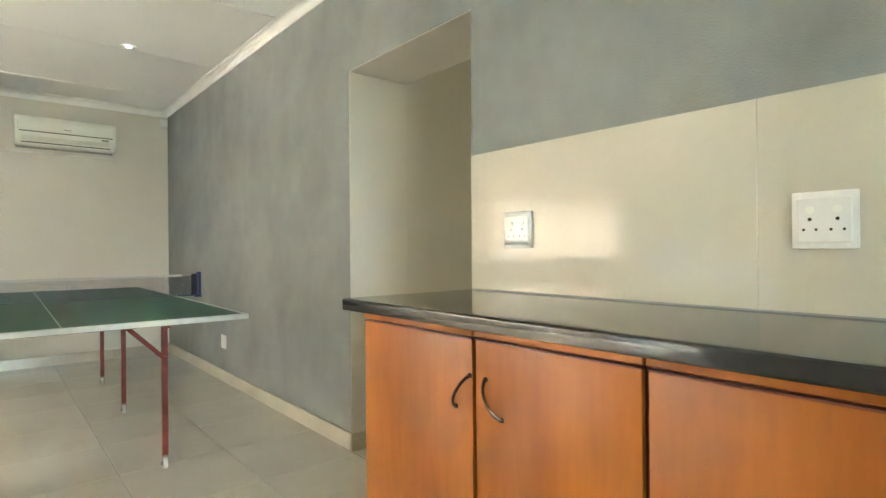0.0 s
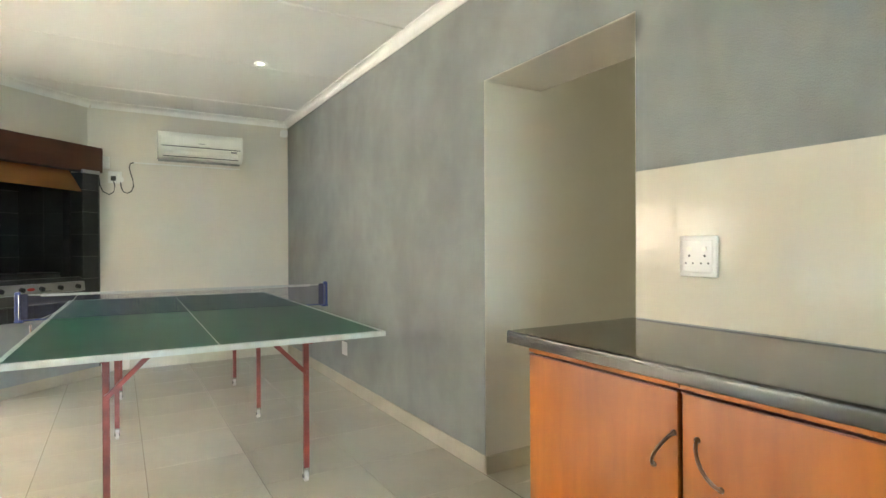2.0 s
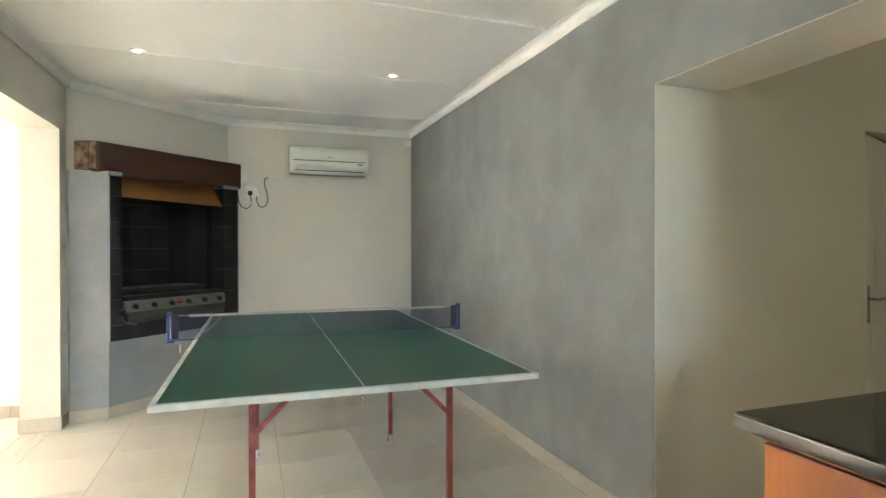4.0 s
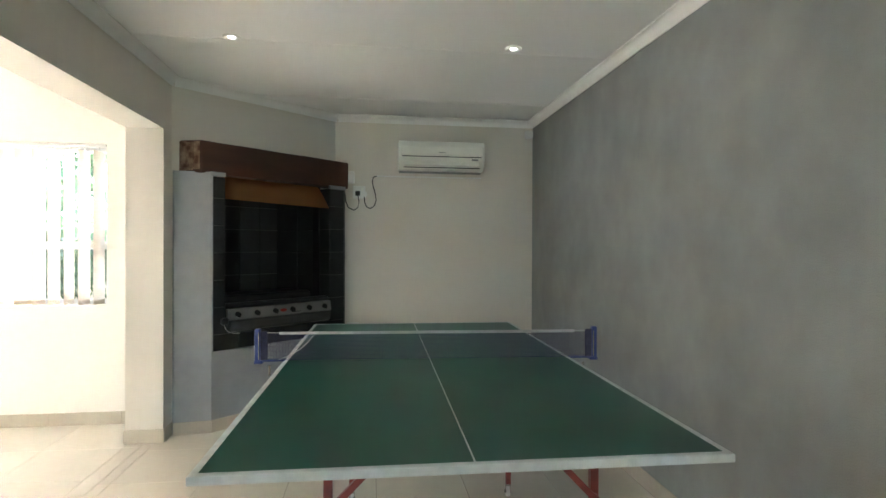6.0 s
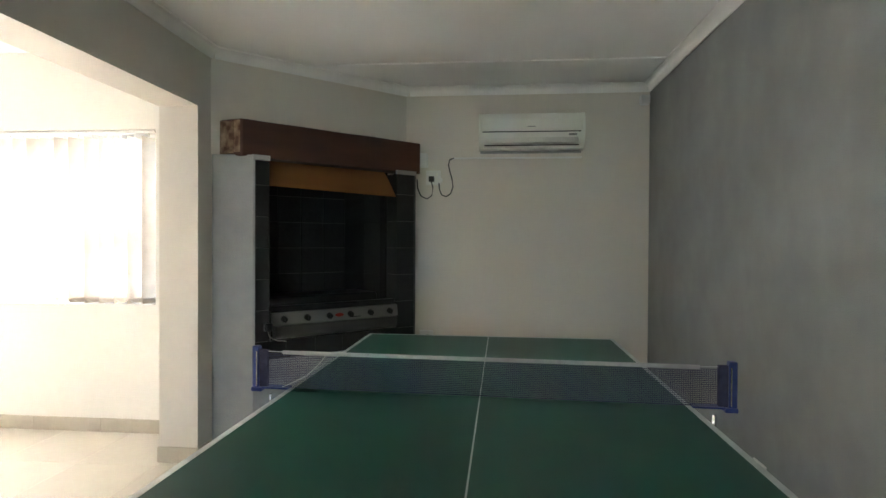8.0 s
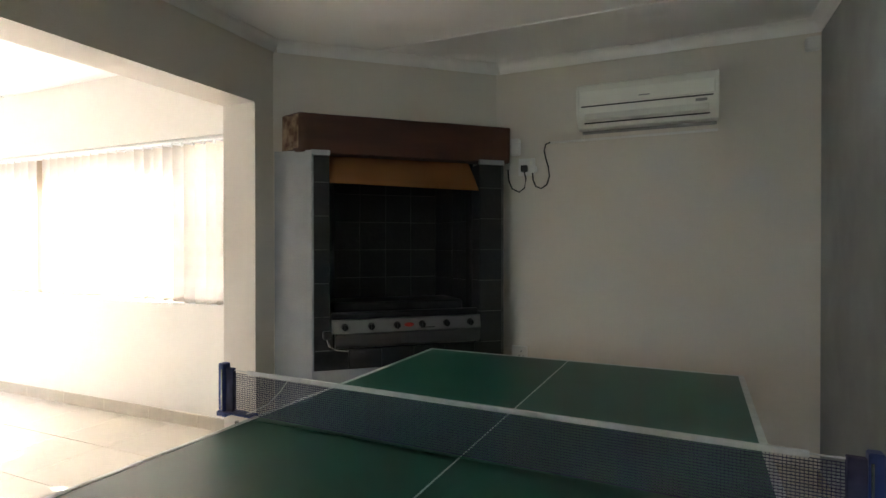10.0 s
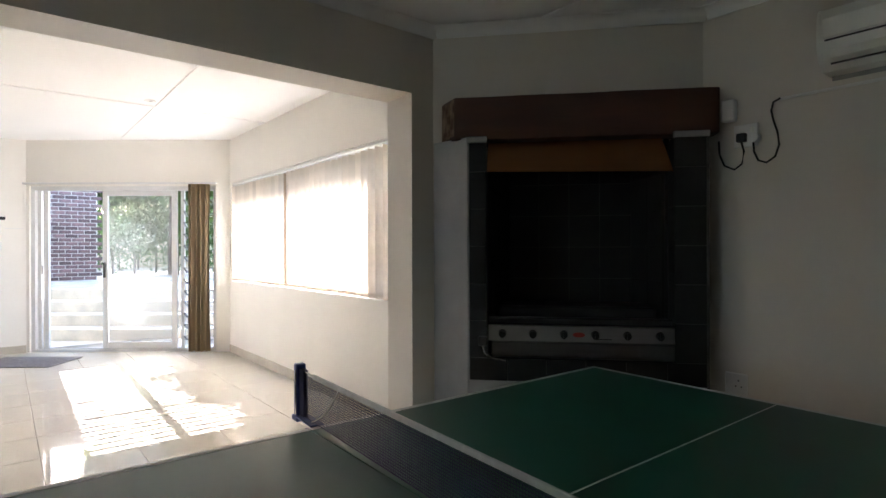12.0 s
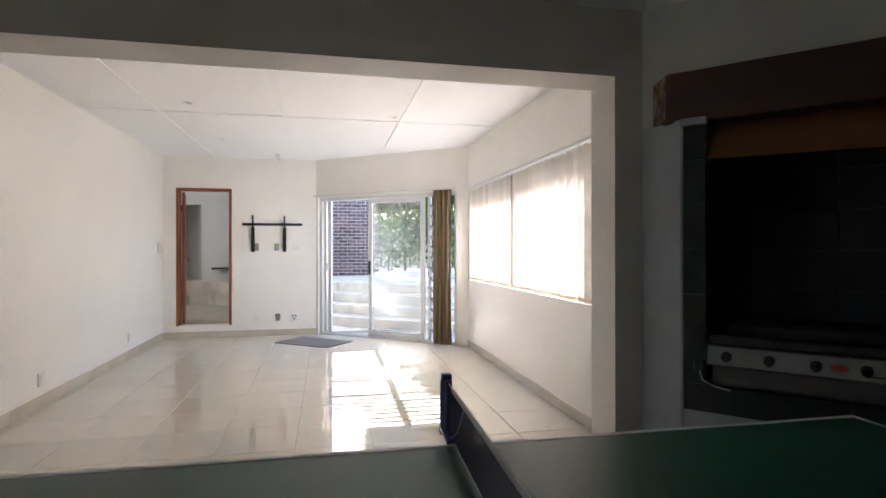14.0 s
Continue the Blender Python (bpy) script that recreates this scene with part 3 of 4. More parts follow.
part("cord", tube(bmesh.new(), [(-NW + 0.12, 0, NH - 0.004), (-NW, 0, NH - 0.001)], 0.0018, 6), NET_TAPE, net)
part("cord", tube(bmesh.new(), [(NW - 0.12, 0, NH - 0.004), (NW, 0, NH - 0.001)], 0.0018, 6), NET_TAPE, net)
part("bottom_cord", tube(bmesh.new(), [(-NW + 0.03, 0, 0.007), (NW - 0.03, 0, 0.007)], 0.0016, 6), NET, net)
part("loose_string", tube(bmesh.new(), [(-NW + 0.30, -0.004, NH - 0.012), (-NW + 0.27, -0.006, 0.10), (-NW + 0.22, -0.006, 0.055), (-NW + 0.15, -0.006, 0.020), (-NW + 0.12, -0.006, 0.008)], 0.0016, 6), NET_TAPE, net, "loose tightening string")
for s in (-1, 1):
    clamp = part("clamp", boxes(((s * (NW - 0.012) - 0.014, -0.016, -0.005), (s * (NW - 0.012) + 0.014, 0.016, 0.168)), bevel=0.004), BLUE, net, "blue painted net post")
    a, b = sorted((s * (NW - 0.04), s * (NW - 0.15)))
    part("foot", boxes(((a, -0.022, 0.0015), (b, 0.022, 0.008)), ((min(s * (NW - 0.04), s * (NW + 0.003)), -0.022, -0.010), (max(s * (NW - 0.04), s * (NW + 0.003)), 0.022, 0.006)), bevel=0.002), BLUE, clamp)
    a, b = sorted((s * (NW - 0.026), s * (NW - 0.06)))
    part("sleeve", boxes(((a, -0.008, 0.006), (b, 0.008, 0.154)), bevel=0.002), NET, clamp, "navy net sleeve")
    part("pin", rod(bmesh.new(), (s * (NW - 0.020), -0.018, 0.012), (s * (NW - 0.020), -0.018, 0.150), 0.003, 8), CHROME, clamp, "pale steel tightening pin")
    part("screw", rod(bmesh.new(), (s * (NW - 0.07), 0, -0.075), (s * (NW - 0.07), 0, -0.0245), 0.006, 10), CHROME, clamp, "clamp screw under the table")

# ---- air conditioner ----
ac = thing("air_conditioner", pose(1.54, AY, 2.058), "white split air conditioner high on the cream wall", "air conditioner")
W, D, H = 0.392, 0.185, 0.260
prof = [(0, 0.0), (-D * 0.60, 0.0), (-D * 0.86, 0.035), (-D * 0.985, 0.085), (-D, 0.12), (-D * 0.985, H - 0.05), (-D * 0.90, H - 0.012), (-D * 0.80, H), (0, H)]
part("body", extrude_x(bmesh.new(), [(y + (0.006 if y else 0), z) for y, z in prof], -W + 0.012, W - 0.012), CREAM_PLASTIC, ac)
for s in (-1, 1):
    a, b = sorted((s * (W - 0.012), s * W))
    part("end_cap", extrude_x(bmesh.new(), prof, a, b), CREAM_PLASTIC, ac)
part("front_panel", boxes(((-W + 0.02, -D - 0.003, 0.125), (W - 0.02, -D + 0.008, H - 0.048)), bevel=0.004), CREAM_PLASTIC, ac, "smooth white front panel")
part("intake_slot", boxes(((-W + 0.03, -D - 0.001, 0.113), (W - 0.03, -D + 0.01, 0.119))), BLACK_PLASTIC, ac, "dark intake slot")
flap = box(bmesh.new(), (-W + 0.05, -0.006, -0.032), (W - 0.05, 0.002, 0.032), 0.004)
bmesh.ops.transform(flap, matrix=pose(0, -D * 0.945, 0.058, -30), verts=flap.verts)
part("air_flap", flap, CREAM_PLASTIC, ac, "closed air flap")
slot = box(bmesh.new(), (-W + 0.045, -0.003, -0.004), (W - 0.045, 0.004, 0.003))
bmesh.ops.transform(slot, matrix=pose(0, -D * 0.84, 0.020), verts=slot.verts)
part("outlet_slot", slot, BLACK_PLASTIC, ac, "dark outlet slot")
part("maker_mark", boxes(((-0.03, -D - 0.0042, 0.150), (0.03, -D - 0.0025, 0.156))), GREY_PLASTIC, ac, "small grey maker's mark")
part("display", boxes(((W - 0.12, -D - 0.002, 0.085), (W - 0.06, -D + 0.006, 0.100)), bevel=0.002), GREY_PLASTIC, ac)
part("back_plate", boxes(((-W + 0.01, -0.012, -0.018), (W - 0.005, -0.001, 0.0))), GREY_PLASTIC, ac)
single("cable_trunking", boxes(((0.94, AY - 0.012, 2.000), (1.935, AY - 0.0005, 2.014)), bevel=0.002), WHITE_PLASTIC, "thin white cable trunking under the air conditioner", "trunking")

# sockets, plug and leads by the fireplace
WS = pose(0.79, AY, 1.855)
ob = thing("wall_socket", WS, "white switched wall socket with a black plug", "socket")
part("plate", box(bmesh.new(), (-0.058, -0.011, -0.058), (0.058, -0.0005, 0.058), 0.005), WHITE_PLASTIC, ob)
part("switch", box(bmesh.new(), (0.02, -0.015, 0.01), (0.04, -0.010, 0.04), 0.002), CREAM_PLASTIC, ob)
ob = thing("plug", WS @ pose(-0.012, -0.0115, -0.012), "black three-pin plug with a looping lead", "plug")
part("plug_body", box(bmesh.new(), (-0.022, -0.034, -0.022), (0.022, 0, 0.022), 0.008, segments=2), BLACK_PLASTIC, ob)
part("lead", tube(bmesh.new(), [(0, -0.02, -0.02), (0.012, -0.02, -0.07), (0.002, -0.018, -0.13), (-0.035, -0.016, -0.155), (-0.085, -0.014, -0.13), (-0.11, -0.012, -0.07), (-0.115, -0.010, 0.0)], 0.005), BLACK_PLASTIC, ob, "black rubber lead")
ob = thing("adaptor_plug", WS @ pose(0.048, -0.0115, -0.02), "white round plug in the wall socket with a black lead", "plug")
part("plug_body", rod(bmesh.new(), (0, 0, 0), (0, -0.04, 0), 0.026, 18), WHITE_PLASTIC, ob)
part("lead", tube(bmesh.new(), [(0.0, -0.03, -0.022), (0.003, -0.03, -0.07), (0.02, -0.025, -0.115), (0.055, -0.02, -0.130), (0.092, -0.016, -0.105), (0.108, -0.012, -0.05), (0.10, -0.008, 0.01), (0.082, -0.007, 0.07), (0.072, -0.007, 0.12), (0.082, -0.007, 0.160), (0.112, -0.007, 0.172)], 0.005), BLACK_PLASTIC, ob, "black lead rising to the trunking")
single("junction_box", box(bmesh.new(), (0.685, AY - 0.05, 1.935), (0.748, AY - 0.0005, 2.045), 0.006), WHITE_PLASTIC, "small white junction box beside the mantel beam", "junction box")
single("alarm_sensor", box(bmesh.new(), (2.36, AY - 0.05, 2.395), (2.432, AY - 0.0005, 2.468), 0.008), WHITE_PLASTIC, "small white alarm sensor under the cornice", "sensor")
ob = thing("low_socket", pose(0.74, AY, 0.60), "white socket low on the cream wall", "socket")
part("plate", box(bmesh.new(), (-0.055, -0.010, -0.055), (0.055, -0.0005, 0.055), 0.005), WHITE_PLASTIC, ob)
for hx, hz in ((0.012, 0.018), (-0.002, -0.012), (0.026, -0.012)):
    part("pin_hole", rod(bmesh.new(), (hx, -0.0095, hz), (hx, -0.0106, hz), 0.004, 10), BLACK_PLASTIC, ob)

# ---- fireplace ----
F0, F1, FD = 0.17, 1.402, 0.165        # outer sides and how far the front stands proud
TB, TT = 0.585, 1.862                  # tiled part
fire = thing("fireplace", DIAG, "built-in black-tiled corner fireplace with grey plastered sides", "fireplace")
bm = bmesh.new()
prism(bm, [(F0, -FD), (F0 + 0.012, -FD), (F0 + 0.012, -0.002), (-0.035, -0.002), (-0.035, -0.024)], 0.0, 1.893)
part("side_panel", bm, GREY_SIDE, fire, "grey plastered fireplace side", smooth=False)
bm = bmesh.new()
prism(bm, [(F1 - 0.012, -FD), (F1, -FD), (1.452, -0.002), (F1 - 0.012, -0.002)], 0.0, TT)
part("side_panel", bm, SLATE_GROUT, fire, "dark grouted fireplace side", smooth=False)
part("plinth", boxes(((F0 + 0.0125, -FD + 0.006, 0.0), (F1 - 0.0125, -0.002, TB - 0.001))), GREY_SIDE, fire, "grey plastered plinth", smooth=False)
part("plinth_skirting", boxes(((F0 - 0.002, -FD - 0.008, 0.0), (F1, -FD - 0.0005, 0.09)), bevel=0.002), SKIRT, fire)
bm = bmesh.new()
prism(bm, [(F0 - 0.006, -FD - 0.002), (F0 - 0.0005, -FD), (-0.0365, -0.022), (-0.042, -0.030)], 0.0, 0.09)
part("side_skirting", bm, SKIRT, fire)
part("lining", boxes(((F0 + 0.0125, -FD + 0.012, TB), (NX0 - 0.010, -0.002, TT)), ((NX1 + 0.010, -FD + 0.012, TB), (F1 - 0.0125, -0.002, TT)), ((NX0 - 0.010, -FD + 0.012, TB), (NX1 + 0.010, -0.002, NZ0 - 0.01))), SLATE_GROUT, fire, smooth=False)
part("niche_lining", boxes(((0.36, 0.50, NZ0 - 0.2), (1.15, 0.52, 2.2))), SLATE_GROUT, fire, smooth=False)
bm = bmesh.new()
prism(bm, [(NX0 - 0.02, 0.102), (NX0 + 0.012, 0.102), (0.372, 0.50), (0.36, 0.50)], NZ0 - 0.02, 2.2)
prism(bm, [(NX1 - 0.012, 0.102), (NX1 + 0.02, 0.102), (1.15, 0.50), (1.138, 0.50)], NZ0 - 0.02, 2.2)
part("niche_lining", bm, SOOT, fire, smooth=False)
part("niche_floor", boxes(((NX0, -0.11, NZ0 - 0.03), (NX1, 0.5, NZ0 - 0.004))), SOOT, fire, smooth=False)
for x in (NX0 - 0.0085, NX1 - 0.0125):
    part("niche_edge", boxes(((x, -0.014, NZ0), (x + 0.021, 0.104, 2.0))), SOOT, fire, smooth=False)
part("flue_cap", boxes(((NX0 - 0.02, 0.1, 2.2), (NX1 + 0.02, 0.52, 2.22))), SOOT, fire, smooth=False)


def slate(lo, hi):
    return part("tile", box(bmesh.new(), lo, hi, 0.0015), SLATE, fire, smooth=False)


# columns and foot of slate tiles
zs = [0.705, 0.905, 1.105, 1.305, 1.505, 1.705, TT]
for x0, x1 in ((F0 + 0.0135, NX0), (NX1, F1 - 0.0135)):
    for a, b in zip(zs, zs[1:]):
        slate((x0, -FD, a + 0.002), (x1, -FD + 0.0115, b - 0.002))
        slate((NX0 - 0.0095 if x0 < 0.5 else NX1 + 0.0015, -FD + 0.0125, a + 0.002), (NX0 - 0.0015 if x0 < 0.5 else NX1 + 0.0095, -0.004, b - 0.002))
x = F0 + 0.0135
for k in range(6):
    x1 = min(x + 0.203, F1 - 0.0135)
    slate((x + 0.0015, -FD, TB + 0.001), (x1 - 0.0015, -FD + 0.0115, 0.7035))
    x = x1
# niche back and sides
for i in range(4):
    for k in range(6):
        slate((0.374 + i * 0.19 + 0.002, 0.488, 0.70 + k * 0.2 + 0.002), (0.374 + (i + 1) * 0.19 - 0.002, 0.4985, 0.70 + (k + 1) * 0.2 - 0.002))
for side in (0, 1):
    p0, p1 = ((NX0 - 0.006, 0.004), (0.374, 0.486)) if side == 0 else ((NX1 + 0.006, 0.004), (1.136, 0.486))
    ang = math.degrees(math.atan2(p1[1] - p0[1], p1[0] - p0[0]))
    ln_ = math.hypot(p1[0] - p0[0], p1[1] - p0[1])
    th = 0.006 if side else -0.006
    for i in range(2):
        for k in range(6):
            bm = box(bmesh.new(), (i * ln_ / 2 + 0.002, min(0, th), 0.70 + k * 0.2 + 0.002), ((i + 1) * ln_ / 2 - 0.002, max(0, th), 0.70 + (k + 1) * 0.2 - 0.002), 0.0015, m=pose(p0[0], p0[1], 0, 0, 0, ang))
            part("tile", bm, SLATE, fire, smooth=False)
for x0, x1, z in ((F0 - 0.004, NX0 + 0.004, TT), (NX1 - 0.004, F1 + 0.004, TT - 0.008)):
    part("column_cap", boxes(((x0, -FD - 0.006, z + 0.002), (x1, -FD + 0.020, z + 0.034)), bevel=0.004), GREY_SIDE, fire, "grey plaster capping strip")
# ochre hood sheet, bowed
bm = bmesh.new()
rows = []
for k in range(9):
    a = k / 8
    y, z = -0.03 - 0.125 * a ** 0.8, 1.875 - 0.178 * a
    rows.append([bm.verts.new((x, y, z + 0.008 - 0.02 * a * (x - NX0))) for x in (NX0 + 0.003 + 0.0 * a, NX0 + 0.35, NX1 - 0.35, NX1 - 0.035 + 0.032 * a)])
for r0, r1 in zip(rows, rows[1:]):
    for k in range(3):
        bm.faces.new((r0[k], r0[k + 1], r1[k + 1], r1[k]))
bmesh.ops.solidify(bm, geom=bm.faces, thickness=0.004)
part("smoke_hood", bm, HOOD, fire, "ochre sheet-metal smoke hood")

# timber beam over the fireplace
beam = thing("mantel_beam", DIAG @ pose(0, 0, 0.012, 0, 0.3, 0), "dark red-brown stained timber mantel beam", "mantel")
bm = box(bmesh.new(), (0.035, -0.142, 1.872), (1.452, -0.002, 2.108), 0.012, segments=2)
bmesh.ops.subdivide_edges(bm, edges=[e for e in bm.edges if abs(e.verts[0].co.x - e.verts[1].co.x) > 0.5], cuts=14)
for v in bm.verts:
    if v.co.x < 0.06:
        v.co.x += 0.665 * (-0.002 - v.co.y) - 0.034
    k = noise.noise((v.co.x * 4, v.co.y * 9, v.co.z * 5)) * 0.006
    if -0.13 > v.co.y or v.co.z > 2.05:
        v.co.y += k if v.co.y < -0.1 else 0
        v.co.z += k if v.co.z > 2.05 else 0
part("beam", bm, MANTEL, beam)
bm = bmesh.new()
for k in range(3):
    y0, y1 = -0.006 - k * 0.045, -0.047 - k * 0.043
    prism(bm, [(-0.003 - 0.665 * (y0 + 0.002) - 0.004 * (k % 2), y0), (-0.003 - 0.665 * (y1 + 0.002) - 0.004 * (k % 2), y1), (0.006 - 0.665 * (y1 + 0.002), y1), (0.006 - 0.665 * (y0 + 0.002), y0)], 1.884 + 0.006 * k, 2.098 - 0.008 * (k % 2))
part("end_face", bm, END_GRAIN, beam, "weathered pale split end grain", smooth=False)

# gas grill in the niche
grill = thing("gas_grill", DIAG @ pose(0, 0, 0), "stainless gas grill with six black knobs in the fireplace", "grill")
G0, G1 = NX0 + 0.012, NX1 - 0.006
bm = extrude_x(bmesh.new(), [(-0.16, 0.800), (-0.195, 0.805), (-0.182, 0.884), (-0.15, 0.886)], G0, G1)
part("control_panel", bm, STEEL, grill, "brushed steel control panel")
lower = [(-0.13, 0.708)] + [(-0.185 + 0.045 * (1 - math.sin(a)), 0.752 - 0.044 * math.cos(a)) for a in [k * math.pi / 12 for k in range(7)]] + [(-0.185, 0.798), (-0.12, 0.799)]
part("drip_tray", extrude_x(bmesh.new(), lower, G0 + 0.02, G1), TRAY_STEEL, grill, "rounded dark steel drip tray front")
part("firebox", boxes(((G0 + 0.01, -0.13, 0.699), (G1 - 0.01, 0.42, 0.888)), bevel=0.004), DARK_STEEL, grill, "dark steel firebox")
part("top_rim", boxes(((G0, -0.155, 0.889), (G1, -0.105, 0.925)), bevel=0.008), DARK_STEEL, grill, "dark steel top rim")
part("lid", box(bmesh.new(), (G0 + 0.03, 0.05, 0.889), (G1 - 0.03, 0.40, 0.965), 0.03, segments=3), DARK_STEEL, grill, "dark closed grill plate")
for k in range(6):
    x = 0.361 + k * 0.159
    kn = part("knob", rod(bmesh.new(), (x, -0.189, 0.845), (x, -0.213, 0.841), 0.021, 18, 0.018), BLACK_PLASTIC, grill, "round black control knob")
    part("grip", box(bmesh.new(), (x - 0.004, -0.225, 0.823), (x + 0.004, -0.212, 0.860), 0.002), BLACK_PLASTIC, kn)
bm = rod(bmesh.new(), (0, 0, 0), (0, -0.004, 0), 0.5, 24)
bmesh.ops.transform(bm, matrix=pose(0.755, -0.189, 0.843) @ Matrix.Diagonal((0.062, 1, 0.026, 1)), verts=bm.verts)
part("badge", bm, BADGE, grill, "oval red badge")
bm = boxes(((0.83, -0.1935, 0.820), (0.92, -0.190, 0.825)))
part("lettering_bar", bm, DARK_STEEL, grill)
part("side_knob", box(bmesh.new(), (G0 - 0.055, -0.215, 0.775), (G0 - 0.005, -0.170, 0.825), 0.008), BLACK_PLASTIC, grill, "black igniter box")
part("gas_hose", tube(bmesh.new(), [(G0 - 0.03, -0.19, 0.775), (G0 - 0.02, -0.195, 0.735), (G0 + 0.03, -0.195, 0.710), (G0 + 0.09, -0.190, 0.700)], 0.005), CHROME, grill, "thin pale gas hose")

# ---- downlights ----
def downlight(x, y, z, lit):
    ob = thing("downlight", pose(x, y, z), "white recessed ceiling downlight, switched on" if lit else "white recessed ceiling downlight, switched off", "downlight", "downlights")
    bm = bmesh.new()
    ring = []
    for r, h in ((0.019, -0.0015), (0.030, -0.007), (0.044, -0.009), (0.050, -0.004), (0.051, 0.0)):
        ring.append([bm.verts.new((r * math.cos(k * math.tau / 24), r * math.sin(k * math.tau / 24), h)) for k in range(24)])
    for a, b in zip(ring, ring[1:]):
        for k in range(24):
            bm.faces.new((a[k], a[(k + 1) % 24], b[(k + 1) % 24], b[k]))
    part("bezel", bm, TRIM_WHITE, ob)
    part("lamp", rod(bmesh.new(), (0, 0, -0.003), (0, 0, -0.001), 0.0195, 20), LAMP_ON if lit else LAMP_OFF, ob, "glowing lamp face" if lit else "dull lamp face")
    if lit:
        spot = new("downlight_beam", bpy.data.lights.new("downlight_beam", "SPOT"))
        spot.data.energy, spot.data.spot_size, spot.data.spot_blend, spot.data.color, spot.data.shadow_soft_size = 0.10, radians(80), 0.6, (1, 0.9, 0.75), 0.03
        spot.matrix_world = pose(x, y, z - 0.015)


downlight(0.10, 5.43, C1, True)
downlight(1.75, 5.385, C1, True)
for x, y in ((-3.54, 3.47), (-3.70, 5.42), (-5.26, 3.47)):
    downlight(x, y, C2, False)

# ---- window with vertical blinds ----
win = thing("window_1", pose(0, WY, 0), "long white aluminium window behind vertical blinds", "window", "", "structure")
FY0, FY1 = 0.098, 0.140
part("window_frame", boxes(((WX0, FY0, WZ0), (WX1, FY1, WZ0 + 0.045)), ((WX0, FY0, WZ1 - 0.045), (WX1, FY1, WZ1)), ((WX0, FY0, WZ0 + 0.045), (WX0 + 0.045, FY1, WZ1 - 0.045)), ((WX1 - 0.045, FY0, WZ0 + 0.045), (WX1, FY1, WZ1 - 0.045))), ALU, win, smooth=False)
bays = [WX0, -4.03, -3.03, -2.04, WX1]
for i, (a, b) in enumerate(zip(bays, bays[1:])):
    if i:
        part("mullion", boxes(((a - 0.025, FY0 - 0.003, WZ0 + 0.0455), (a + 0.025, FY1 + 0.003, WZ1 - 0.0455)), bevel=0.002), ALU, win)
    part("transom", boxes(((a + 0.026, FY0 + 0.002, 1.325), (b - 0.046, FY1 - 0.002, 1.385)), bevel=0.002), ALU, win)
    for z0, z1 in ((WZ0 + 0.046, 1.324), (1.386, WZ1 - 0.046)):
        g = part("pane", boxes(((a + 0.046, 0.117, z0), (b - 0.046, 0.122, z1))), GLASS, win)
        g.visible_shadow = False
sky_lamp = new("window_daylight", bpy.data.lights.new("window_daylight", "AREA"))
sky_lamp.data.shape, sky_lamp.data.size, sky_lamp.data.size_y, sky_lamp.data.energy, sky_lamp.data.color = "RECTANGLE", 3.2, 0.90, 11.5, (1.0, 0.98, 0.94)
sky_lamp.matrix_world = look((-3.4, WY + 0.0925, 1.355), (-3.4, WY - 2, 1.355))
part("window_sill", boxes(((WX0 + 0.001, 0.002, WZ0 - 0.004), (WX1 - 0.001, 0.096, WZ0 + 0.006))), WHITE_WALL, win)

rng = random.Random(4)
blind = thing("vertical_blind", pose(0, WY, 0), "beige fabric vertical blind, slats half turned, in the window", "blind")
part("head_rail", boxes(((WX0 + 0.01, 0.003, WZ1 - 0.024), (WX1 - 0.01, 0.046, WZ1 - 0.004)), bevel=0.003), WHITE_PLASTIC, blind, "slim white head rail")
n = 36
step = (WX1 - WX0 - 0.13) / n
SLAT_Y = 0.024
slat = bmesh.new()
zt, zb = WZ1 - 0.05, WZ0 + 0.035
cols = []
for k in range(5):
    a = k / 4 - 0.5
    cols.append([slat.verts.new((a * 0.127, 0.008 * (1 - 4 * a * a), z)) for z in (zb, (zb + zt) / 2, zt)])
for a, b in zip(cols, cols[1:]):
    for k in range(2):
        slat.faces.new((a[k], b[k], b[k + 1], a[k + 1]))
slat_mesh = mesh_of("slat", slat, FABRIC, True)
shaded_slat_mesh = slat_mesh.copy()
shaded_slat_mesh.materials[0] = FABRIC_SHADED
hem_mesh = mesh_of("slat_weight", box(bmesh.new(), (-0.060, -0.003, WZ0 + 0.014), (0.060, 0.003, WZ0 + 0.046), 0.001), FABRIC)
hook_mesh = mesh_of("slat_hook", box(bmesh.new(), (-0.006, -0.003, zt - 0.004), (0.006, 0.003, zt + 0.030), 0.001), WHITE_PLASTIC)
for i in range(n + 1):
    x = WX0 + 0.065 + i * step
    turn = 30 + rng.uniform(-7, 7)
    if x > -1.58:
        turn = 80 + rng.uniform(-8, 8)
    elif x > -1.80:
        turn = 52 + rng.uniform(-6, 6)
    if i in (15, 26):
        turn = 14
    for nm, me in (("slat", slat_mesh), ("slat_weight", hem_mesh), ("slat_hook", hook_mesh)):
        ob = new(nm, shaded_slat_mesh if nm == "slat" and i == 15 else me)
        ob.parent = blind
        ob.matrix_basis = pose(x, SLAT_Y, 0, 0, 0, turn)
bm = bmesh.new()
pts = []
for i in range(n):
    x = WX0 + 0.065 + i * step
    pts += [(x, -0.022, WZ0 + 0.036), (x + step / 2, -0.020, WZ0 + 0.010)]
part("bead_chain", tube(bm, pts, 0.0016, 5), WHITE_PLASTIC, blind, "thin bead chain linking the slats")

